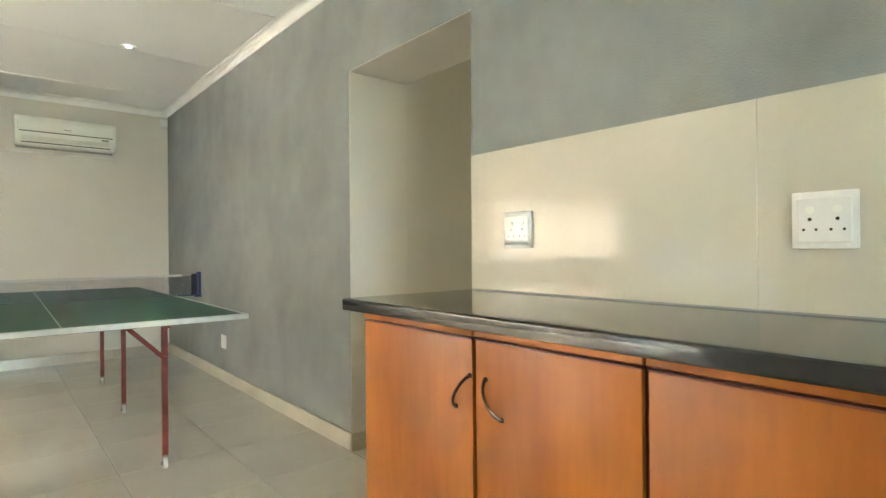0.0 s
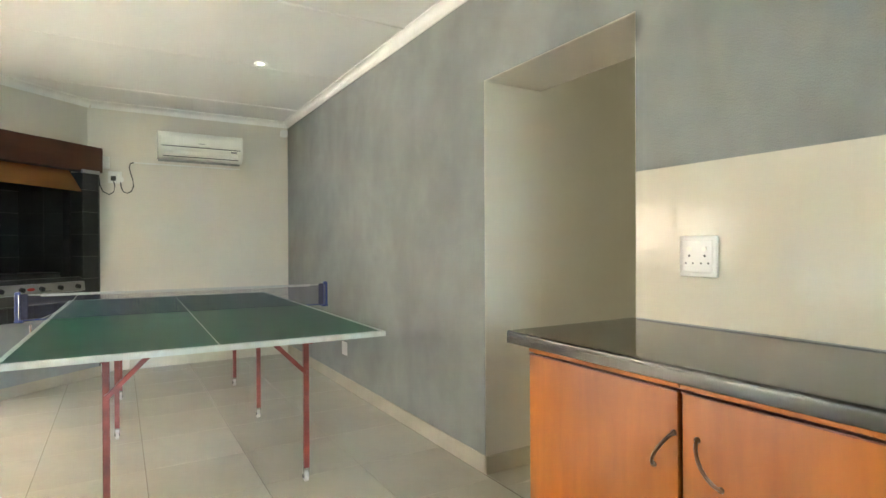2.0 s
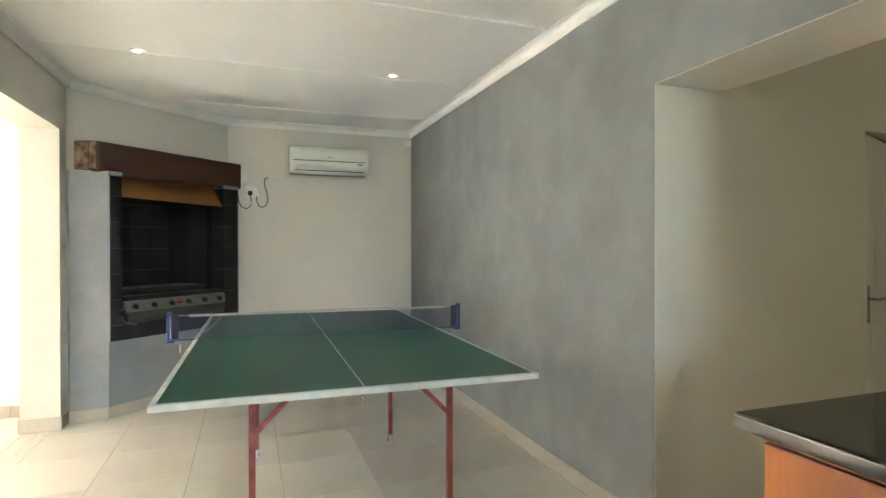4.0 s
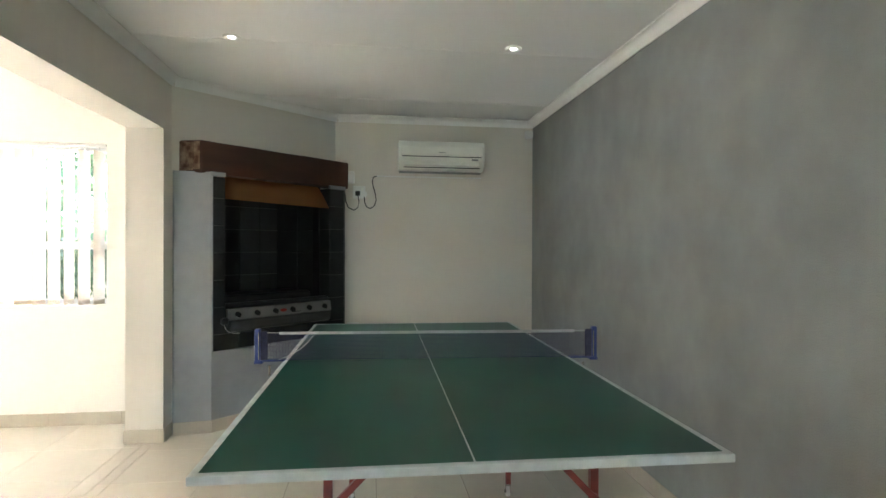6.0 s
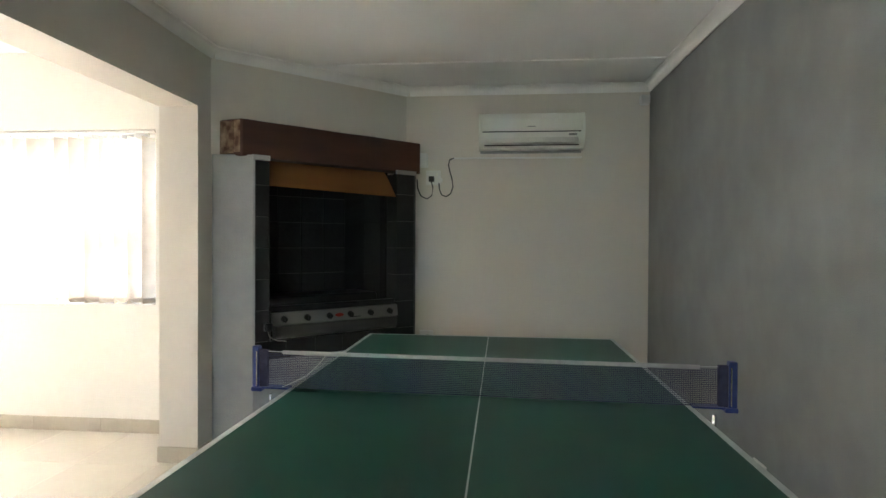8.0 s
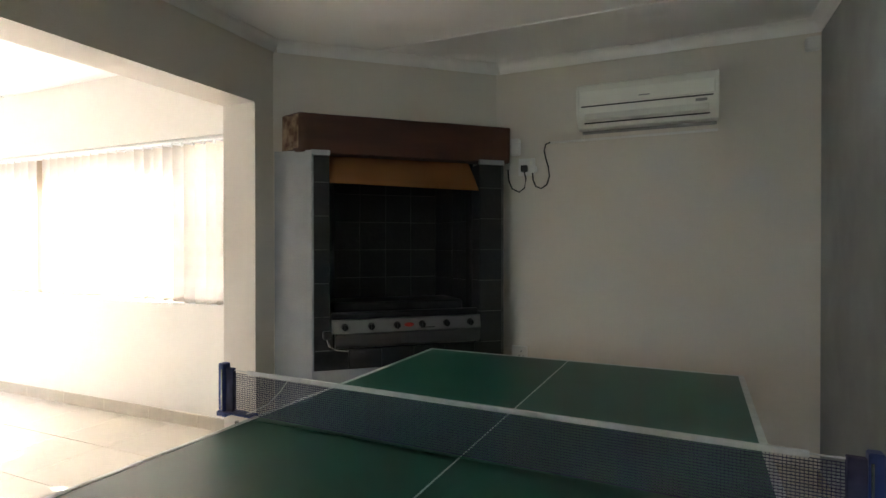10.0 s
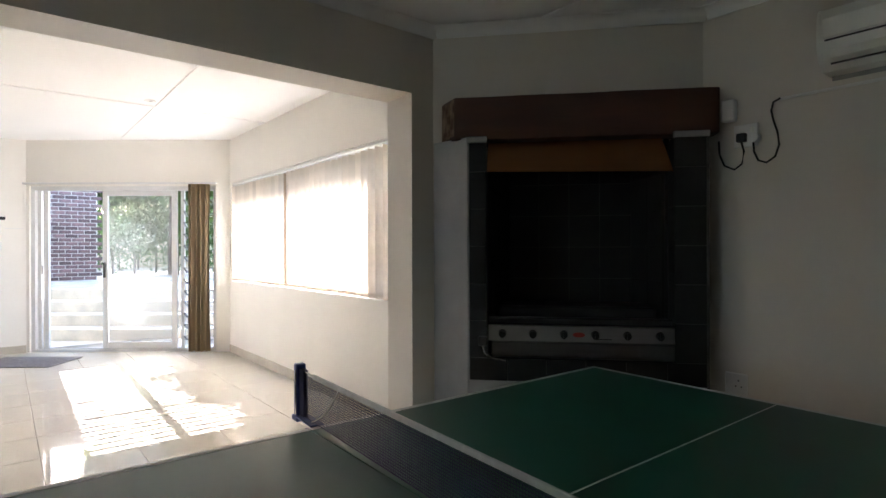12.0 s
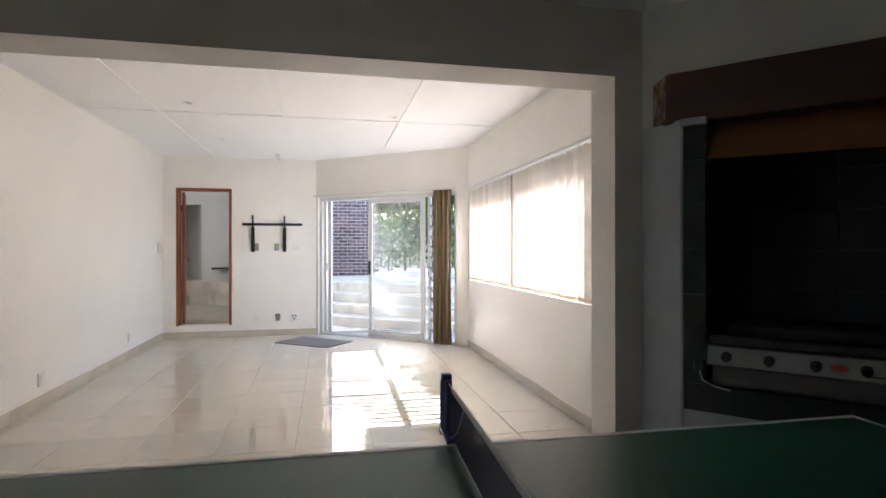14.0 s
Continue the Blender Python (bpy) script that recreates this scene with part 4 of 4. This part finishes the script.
# ---- sliding door, louvre and curtain ----
sd = thing("door_1", SLIDE, "white aluminium sliding glass door standing partly open", "sliding door", "", "structure")
part("door_frame", boxes(((SX0, 0.03, SZ1 - 0.05), (SX1, 0.13, SZ1)), ((SX0, 0.03, 0.0), (SX0 + 0.05, 0.13, SZ1 - 0.05)), ((SX1 - 0.045, 0.03, 0.0), (SX1, 0.13, SZ1 - 0.05)), ((SX0 + 0.05, 0.03, -0.003), (SX1 - 0.045, 0.13, 0.028))), ALU, sd, smooth=False)
part("track", boxes(((SX0 + 0.05, 0.05, 0.028), (SX1 - 0.05, 0.056, 0.038)), ((SX0 + 0.05, 0.095, 0.028), (SX1 - 0.05, 0.101, 0.038))), ALU, sd)


def glazed_panel(name, x0, x1, y, stile=0.065):
    leaf = part(name, boxes(((x0, y - 0.018, 0.04), (x0 + stile, y + 0.018, SZ1 - 0.055)), ((x1 - stile, y - 0.018, 0.04), (x1, y + 0.018, SZ1 - 0.055)), ((x0 + stile, y - 0.018, 0.04), (x1 - stile, y + 0.018, 0.12)), ((x0 + stile, y - 0.018, SZ1 - 0.12), (x1 - stile, y + 0.018, SZ1 - 0.055)), bevel=0.003), ALU, sd)
    g = part("pane", boxes(((x0 + stile - 0.004, y - 0.003, 0.115), (x1 - stile + 0.004, y + 0.003, SZ1 - 0.115))), HAZY_GLASS, leaf)
    g.visible_shadow = False
    return leaf


leaf = glazed_panel("sliding_panel", 0.94, 1.88, 0.052)
part("pull_handle", box(bmesh.new(), (0.955, 0.008, 0.94), (0.985, 0.034, 1.135), 0.006), BLACK_PLASTIC, leaf, "black pull handle")
part("jamb_stile", boxes(((SX0 + 0.052, 0.075, 0.04), (SX0 + 0.10, 0.112, SZ1 - 0.052)), ((SX0 + 0.125, 0.080, 0.04), (SX0 + 0.185, 0.118, SZ1 - 0.052)), bevel=0.003), ALU, sd)
part("lock_keeper", boxes(((SX0 + 0.106, 0.07, 0.98), (SX0 + 0.120, 0.09, 1.10)), bevel=0.002), GREY_PLASTIC, sd)
part("louvre_stile", boxes(((1.905, 0.085, 0.04), (1.95, 0.125, SZ1 - 0.052)), bevel=0.003), ALU, sd)
blade = boxes(((1.952, -0.055, -0.003), (SX1 - 0.047, 0.055, 0.003)))
blade_mesh = mesh_of("louvre_blade", blade, GLASS)
holder = mesh_of("louvre_clip", boxes(((1.950, -0.05, -0.008), (1.972, 0.05, 0.008)), ((SX1 - 0.068, -0.05, -0.008), (SX1 - 0.046, 0.05, 0.008))), GREY_PLASTIC)
for k in range(13):
    z = 0.16 + k * 0.145
    for nm, me in (("louvre_blade", blade_mesh), ("louvre_clip", holder)):
        ob = new(nm, me)
        ob.parent = sd
        ob.matrix_basis = pose(0, 0.105, z, -35)
        ob.visible_shadow = nm != "louvre_blade"

cur = thing("curtain", SLIDE, "gathered brown curtain hanging beside the sliding door", "curtain")
bm = bmesh.new()
cols = []
for k in range(49):
    a = k / 48
    w = 0.030 * math.sin(a * math.tau * 4.5) + 0.008 * math.sin(a * math.tau * 11)
    col = []
    for j in range(9):
        f = j / 8
        squeeze = 1 - 0.10 * math.sin(f * math.pi) * (a - 0.5)
        col.append(bm.verts.new((2.065 + 0.275 * a * squeeze + 0.004 * math.sin(f * 6 + k), -0.055 + w * (0.75 + 0.25 * f), 2.115 - f * (2.115 - 0.012 - 0.012 * math.sin(a * 20) ** 2))))
    cols.append(col)
for a, b in zip(cols, cols[1:]):
    for j in range(8):
        bm.faces.new((a[j], b[j], b[j + 1], a[j + 1]))
bmesh.ops.solidify(bm, geom=bm.faces, thickness=0.003)
part("cloth", bm, CURTAIN, cur)
part("curtain_track", boxes(((0.0, -0.065, 2.118), (2.42, -0.030, 2.140)), ((0.05, -0.035, 2.122), (0.07, -0.001, 2.138)), ((2.35, -0.035, 2.122), (2.37, -0.001, 2.138)), bevel=0.002), ALU, cur, "thin white curtain track")

# ---- end wall of the sun room ----
fr = thing("door_2", pose(TX, 0, 0), "red-brown timber door frame with a raised sill, open", "door frame", "", "structure")
part("door_frame", boxes(((-0.152, DY0 - 0.002, DZ0), (0.012, DY0 + 0.035, DZ1)), ((-0.152, DY1 - 0.035, DZ0), (0.012, DY1 + 0.002, DZ1)), ((-0.152, DY0 + 0.035, DZ1 - 0.035), (0.012, DY1 - 0.035, DZ1 + 0.002)), bevel=0.003), DOOR_WOOD, fr)
part("hinge", boxes(((-0.156, DY0 + 0.035, 1.88), (-0.150, DY0 + 0.050, 1.98))), BLACK_PLASTIC, fr)
part("sill", boxes(((-0.152, DY0 + 0.002, DZ0 - 0.002), (0.006, DY1 - 0.002, DZ0 + 0.006))), WHITE_WALL, fr)

leaf = thing("timber_door", pose(TX - 0.158, DY0 + 0.062, DZ0 + 0.012, 0, 0, 192), "red-brown timber door standing open into the far room", "door")
part("leaf", box(bmesh.new(), (0, -0.02, 0), (0.69, 0.02, DZ1 - DZ0 - 0.06), 0.003), DOOR_WOOD, leaf)
part("handle", tube(bmesh.new(), [(0.63, -0.02, 0.95), (0.63, -0.06, 0.95), (0.62, -0.068, 0.95), (0.53, -0.068, 0.95)], 0.008), CHROME, leaf, "chrome lever handle")

# room beyond the timber door
BX = TX - 0.15
FARX = -10.2
structure("wall_beyond", boxes(((FARX - 0.15, 0.9, 0), (FARX, 1.757, 2.7)), ((FARX - 0.15, 2.207, 0), (FARX, 4.6, 2.7)), ((FARX - 0.15, 1.757, 2.24), (FARX, 2.207, 2.7)), ((FARX, 0.75, 0), (BX, 0.9, 2.7)), ((FARX, 4.45, 0), (BX, 4.6, 2.7)), ((BX - 0.002, 0.9, 0), (BX, DY0, 2.7)), ((BX - 0.002, DY1, 0), (BX, 4.45, 2.7))), WHITE_WALL, "pale wall of the room beyond", "wall")
structure("wall_recess", boxes(((-10.95, 1.2, 0), (-10.8, 2.6, 2.7)), ((-10.8, 1.2, 0), (FARX - 0.152, 1.35, 2.7)), ((-10.8, 2.45, 0), (FARX - 0.152, 2.6, 2.7)), ((-10.8, 1.35, 2.45), (FARX - 0.152, 2.45, 2.7))), WHITE_WALL, "pale wall of the recess beyond", "wall")
structure("step_beyond", boxes(((-10.8, 1.35, 0.0), (FARX - 0.152, 2.45, 0.33))), SKIRT, "grey-beige step up in the room beyond", "step")
structure("floor_beyond", boxes(((FARX, 0.9, 0.0), (BX, 4.45, DZ0 - 0.004))), SKIRT, "pale tiled floor of the raised room beyond", "floor")
structure("ceiling_beyond", boxes(((-11.35, 0.75, 2.7), (BX, 4.6, 2.78))), CEIL, "white ceiling of the room beyond", "ceiling")
ob = thing("breakfast_counter", pose(FARX, 2.47, DZ0), "low pale counter with a black top in the far room", "counter")
part("base", boxes(((0.002, 0.30, -0.004), (0.33, 1.9, 0.722)), bevel=0.003), WHITE_WALL, ob)
part("top", boxes(((0.002, 0.0, 0.723), (0.42, 1.95, 0.765)), bevel=0.004), GRANITE, ob, "black counter top")
# fill lamp added at the blank side wall to brighten the far room
area = new("far_room_fill", bpy.data.lights.new("far_room_fill", "AREA"))
area.data.shape, area.data.size, area.data.size_y, area.data.energy, area.data.color = "RECTANGLE", 1.2, 1.2, 3.0, (0.95, 1.0, 0.97)
area.matrix_world = look((-8.4, 0.92, 1.6), (-8.6, 3.0, 1.4))

tv = thing("tv_bracket", pose(TX, 0, 0), "black steel television wall bracket without a screen", "bracket")
part("cross_bar", boxes(((0.012, 3.500, 1.668), (0.034, 4.376, 1.706)), bevel=0.003), BLACK_PLASTIC, tv)
part("wall_plate", boxes(((0.001, 3.62, 1.675), (0.012, 4.14, 1.700))), BLACK_PLASTIC, tv)
for y in (3.655, 4.112):
    part("arm", boxes(((0.035, y - 0.012, 1.640), (0.048, y + 0.012, 1.820)), ((0.035, y - 0.026, 1.272), (0.050, y + 0.026, 1.640)), bevel=0.004), BLACK_PLASTIC, tv, "upright black arm")


def wall_plate_tx(y, z, label, mat=WHITE_PLASTIC, w=0.055, h=0.055, dots=False):
    ob = thing("wall_plate", pose(TX, y, z), label, "wall plate")
    part("plate", box(bmesh.new(), (0.0005, -w, -h), (0.010, w, h), 0.003), mat, ob)
    if dots:
        for dy, dz in ((-0.02, 0.02), (0.02, 0.02), (0.0, -0.02)):
            part("outlet", box(bmesh.new(), (0.0095, dy - 0.012, dz - 0.012), (0.0115, dy + 0.012, dz + 0.012)), BLACK_PLASTIC, ob)
    return ob


wall_plate_tx(3.70, 1.345, "grey outlet plate behind the bracket arm", GREY_PLASTIC, 0.035)
wall_plate_tx(3.995, 1.345, "grey outlet plate under the bracket", GREY_PLASTIC, 0.035)
wall_plate_tx(4.282, 1.345, "white socket plate beside the bracket", WHITE_PLASTIC, 0.06, 0.05)
wall_plate_tx(3.71, 0.28, "white blank plate above the skirting", WHITE_PLASTIC, 0.04)
wall_plate_tx(4.01, 0.28, "white plate with dark outlets above the skirting", GREY_PLASTIC, 0.035, 0.055, True)
wall_plate_tx(4.25, 0.275, "white socket plate with a plug above the skirting", WHITE_PLASTIC, 0.06, 0.055, True)
single("cable", tube(bmesh.new(), [(TX + 0.006, 4.11, 1.30), (TX + 0.008, 4.05, 1.33), (TX + 0.006, 3.99, 1.36)], 0.004), WHITE_PLASTIC, "short white lead between outlet plates", "cable")
single("wall_trunking", boxes(((TX + 0.0005, 4.37, 1.555), (TX + 0.010, 4.565, 1.570))), WHITE_PLASTIC, "short white cable trunking on the wall", "trunking")
single("corner_trunking", boxes(((TX + 0.0005, 4.555, 0.10), (TX + 0.012, 4.575, C2 - 0.002))), WHITE_WALL, "slim painted trunking in the wall corner", "trunking")


def wall_plate_left(x, z, label, w=0.055, h=0.055, d=0.012):
    ob = thing("wall_switch", pose(x, LY, z), label, "switch")
    part("plate", box(bmesh.new(), (-w, 0.0005, -h), (w, d, h), 0.003), WHITE_PLASTIC, ob)
    part("rocker", box(bmesh.new(), (-w * 0.4, d - 0.001, -h * 0.5), (w * 0.4, d + 0.004, h * 0.5), 0.002), WHITE_PLASTIC, ob)


wall_plate_left(-6.45, 1.33, "white light switch on the pale side wall", 0.05, 0.08, 0.03)
wall_plate_left(-3.2, 0.23, "white outlet plate low on the side wall")
wall_plate_left(-5.29, 0.25, "white outlet plate low on the side wall")

# door mat
mat_ob = single("door_mat", box(bmesh.new(), (-0.46, -0.29, 0), (0.46, 0.29, 0.010), 0.004), MAT_GREY, "grey woven door mat before the sliding door", "mat", m=pose(-5.94, 4.56, 0.0, 0, 0, 51.45))


# ---- outdoors ----
OUT = SLIDE
structure("ground", boxes(((-400, -400, -0.6), (400, 400, -0.25))), GRASS_SOIL, "grass ground reaching the horizon", "ground")
structure("pavement", boxes(((-1.5, 0.2, -0.24), (6.0, 1.05, -0.03))), CONCRETE, "pale concrete apron outside the sliding door", "paving", OUT)
steps = thing("garden_steps", OUT, "pale concrete steps rising to the terrace", "steps")
for k in range(4):
    part("step", box(bmesh.new(), (-1.2, 1.05 + k * 0.35, -0.24), (6.0, 1.05 + 4 * 0.35 if k == 3 else 1.05 + (k + 1) * 0.35 + 0.001, 0.17 * (k + 1) - 0.03), 0.012), CONCRETE, steps)
structure("terrace", boxes(((-9.0, 2.46, -0.24), (14.0, 26.0, 0.655))), CONCRETE, "raised pale paved terrace above the steps", "terrace", OUT)
structure("wall_retaining", boxes(((-9.0, 1.2, -0.24), (-1.21, 2.455, 0.66))), CONCRETE, "pale retaining wall beside the steps", "wall", OUT)
# out of view; kept pale as a reflector that brightens the blinds
structure("bounce_paving_window", boxes(((-4.6, WY + 0.25, -0.24), (-0.96, WY + 3.2, -0.04))), BOUNCE_PAVING, "unseen pale paving added to bounce sunlight onto the blinds", "paving")

# slatted shade over the apron, unseen, placed to stripe the sun on the floor
perg = thing("slatted_shade", pose(-7.2, 5.2, 2.62), "white slatted shade above the apron, placed out of view to stripe the sun", "pergola")
for k in range(20):
    w = 0.078 if k in (9, 14) else 0.05
    part("slat", boxes(((-0.87 - w - k * 0.112, -1.2, 0), (-0.87 - k * 0.112, 1.6, 0.005))), ALU, perg)
# solid board, also unseen, that cuts off the near end of the sun patch
part("edge_board", boxes(((-0.86, -1.2, -0.06), (-0.40, 1.6, 0.03))), ALU, perg)
for y in (-1.15, 1.55):
    part("rafter", boxes(((-3.9, y - 0.03, 0.031), (1.0, y + 0.03, 0.10))), ALU, perg)
bm = boxes(((DX - DT, SY - 0.4, C2 + 0.12), (4.4, 8.2, C2 + 0.25)), ((TX + 0.3, LY - 0.4, C2 + 0.12), (DX - DT, WY + 0.18, C2 + 0.22)), ((-11.4, 0.7, C2 + 0.12), (TX + 0.3, 4.6, C2 + 0.22)))
structure("roof", bm, ROOF, "flat house roof", "roof")

# face-brick outbuilding
BXW = -11.8
house = thing("brick_outbuilding", pose(BXW, 4.9, 0.655), "purple-brown face-brick outbuilding across the terrace", "building")
part("wall", boxes(((-3.0, -3.0, -0.1), (-0.012, 1.035, 2.10))), MORTAR, house, smooth=False)
part("roof", boxes(((-3.1, -3.1, 2.101), (0.10, 1.12, 2.17)), bevel=0.01), ROOF, house, "pale flat roof edge")
bricks = []
bm_b = mesh_of("brick", box(bmesh.new(), (-0.012, 0.007, 0.006), (0.0, 0.215, 0.074), 0.003), BRICK)
for c in range(25):
    off = 0.111 if c % 2 else 0.0
    for k in range(10):
        bricks.append((-1.0 + off + k * 0.222, c * 0.081))


# ---- trees and shrubs ----
def leaf_crown(name, parent, centres, count, size, mat, seed):
    """A crown of many small leaves scattered round several clumps."""
    r = random.Random(seed)
    verts, faces = [], []
    for cx, cy, cz, rad in centres:
        for _ in range(count):
            d = Vector((r.gauss(0, 1), r.gauss(0, 1), r.gauss(0, 1))).normalized() * rad * (r.random() ** 0.45) * r.uniform(0.7, 1.15)
            p = Vector((cx, cy, cz)) + Vector((d.x, d.y, d.z * 0.8))
            q = Euler((r.uniform(0, 6.3), r.uniform(0, 6.3), r.uniform(0, 6.3))).to_matrix()
            s = size * r.uniform(0.6, 1.4)
            n0 = len(verts)
            for v in ((-0.5, 0, 0), (0, -0.28, 0.06), (0.5, 0, 0), (0, 0.28, 0.06)):
                verts.append(p + q @ (Vector(v) * s))
            faces.append((n0, n0 + 1, n0 + 2, n0 + 3))
    me = bpy.data.meshes.new(name)
    me.from_pydata([tuple(v) for v in verts], [], faces)
    me.materials.append(mat)
    ob = new(name, me)
    ob.parent = parent
    return ob


def tree(x, y, z, h, spread, seed, mat, label, count=420, size=0.16, clumps=None):
    r = random.Random(seed)
    ob = thing("tree", pose(x, y, z), label, "tree")
    bm = bmesh.new()
    top = Vector((r.uniform(-0.2, 0.2), r.uniform(-0.2, 0.2), h * 0.55))
    rod(bm, (0, 0, -0.1), top, 0.14, 10, 0.08)
    centres = list(clumps or [])
    for c in centres:
        rod(bm, top * 0.9, c[:3], 0.05, 6, 0.012)
    for k in range(0 if clumps else 9):
        a = k * 2.4 + r.uniform(-0.4, 0.4)
        e = Vector((math.cos(a) * spread * r.uniform(0.35, 0.9), math.sin(a) * spread * r.uniform(0.35, 0.9), h * r.uniform(0.35, 0.95)))
        s = top * r.uniform(0.5, 1.0)
        rod(bm, s, e, 0.055, 6, 0.015)
        centres.append((*e, spread * r.uniform(0.35, 0.55)))
    part("trunk", bm, BARK, ob)
    leaf_crown("crown", ob, centres, count, size, mat, seed)
    return ob


# Beside the brick building; clumps above the view keep sun off the floor's right.
tree(-13.2, 7.75, 0.655, 5.2, 2.2, 3, LEAF, "leafy green tree on the terrace edge, its unseen high crown added to block sun", 1600, 0.2,
     [(r.x, r.y, r.z, 0.8) for r in [Vector((0.3 * (k % 3 - 1), -1.30 + 0.85 * (k // 3), 2.35 + 0.95 * (k % 3))) for k in range(12)]])
tree(-17.5, 11.5, 0.655, 5.5, 2.4, 31, LEAF, "tall leafy green tree at the garden's edge")
tree(-18.0, 10.5, 0.655, 4.0, 2.0, 5, LEAF_DARK, "dense dark green tree at the garden's edge")
tree(-10.5, 11.5, 0.655, 3.6, 1.8, 9, LEAF, "leafy green tree beyond the window")
tree(-6.0, 14.5, 0.4, 4.0, 2.0, 12, LEAF_DARK, "dark green tree beyond the paving")
tree(-1.0, 13.0, -0.25, 4.5, 2.0, 15, LEAF, "leafy green tree beyond the paving")


def hedge(x0, y0, x1, y1, z, h, seed, mat, label):
    ob = thing("hedge", pose(x0, y0, z), label, "hedge")
    d = Vector((x1 - x0, y1 - y0, 0))
    n = int(d.length / 0.5)
    r = random.Random(seed)
    cs = [(*(d * (k / n)).to_2d(), h * r.uniform(0.3, 0.75), h * r.uniform(0.4, 0.55)) for k in range(n + 1)]
    leaf_crown("foliage", ob, cs, 900, 0.12, mat, seed)
    bm = bmesh.new()
    for k in range(n + 1):
        c = d * (k / n)
        rod(bm, (c.x, c.y, -0.05), (c.x + r.uniform(-0.1, 0.1), c.y, h * 0.6), 0.03, 6, 0.01)
    part("stems", bm, BARK, ob)


hedge(-18.0, 4.6, -17.2, 14.0, 0.655, 3.4, 29, LEAF_DARK, "tall dark green hedge along the boundary")
hedge(-14.6, 6.6, -13.4, 12.0, 0.655, 2.9, 21, LEAF, "leafy green garden hedge behind the terrace")
hedge(-9.0, 12.5, 3.0, 10.5, -0.25, 2.2, 23, LEAF_DARK, "dark green garden hedge beyond the paving")
structure("wall_garden", boxes(((-24, 16.8, -0.3), (6, 17.0, 2.0)), ((-20.2, -6, -0.3), (-20.0, 17, 2.4))), CONCRETE, "pale garden boundary wall", "wall")

# ---- pieces: bricks and floor tiles ----
for y, z in bricks:
    ob = new("brick", bm_b)
    ob.parent, ob.location = house, (0, y - 0.2, z)


def tiles(x_lines, y_lines, floor, clip):
    """Floor tiles between joint lines, cut to the clip box."""
    cache = {}
    for x0, x1 in zip(x_lines, x_lines[1:]):
        for y0, y1 in zip(y_lines, y_lines[1:]):
            a, b = max(x0, clip[0]) + 0.0012, min(x1, clip[2]) - 0.0012
            c, d = max(y0, clip[1]) + 0.0012, min(y1, clip[3]) - 0.0012
            if b - a < 0.01 or d - c < 0.01:
                continue
            key = (round(b - a, 4), round(d - c, 4))
            if key not in cache:
                bm = box(bmesh.new(), (0, 0, -0.008), (b - a, d - c, 0.0))
                top = [e for e in bm.edges if all(v.co.z > -0.001 for v in e.verts)]
                bmesh.ops.bevel(bm, geom=top, offset=0.0012, segments=1, affect="EDGES")
                cache[key] = mesh_of("floor_tile", bm, TILE)
            ob = new("floor_tile", cache[key])
            ob.parent, ob.location = floor, (a, c, 0)


FLOOR = bpy.data.objects["floor"]
tiles([1.432 + 0.5 * k for k in range(-5, 4)], [3.405 + 0.514 * k for k in range(-14, 9)], FLOOR, (DX - DT / 2, SY, GX, AY))
tiles([GX, 2.94, 3.44, 3.94, 4.44, 4.94, 5.44], [0.2 + 0.514 * k for k in range(-1, 11)], FLOOR, (GX, 0.0, 5.2, 5.05))
tiles([-2.24 + 0.5 * k for k in range(-10, 5)], [3.505 + 0.51 * k for k in range(-3, 8)], FLOOR, (TX, LY, DX - DT / 2, WY))
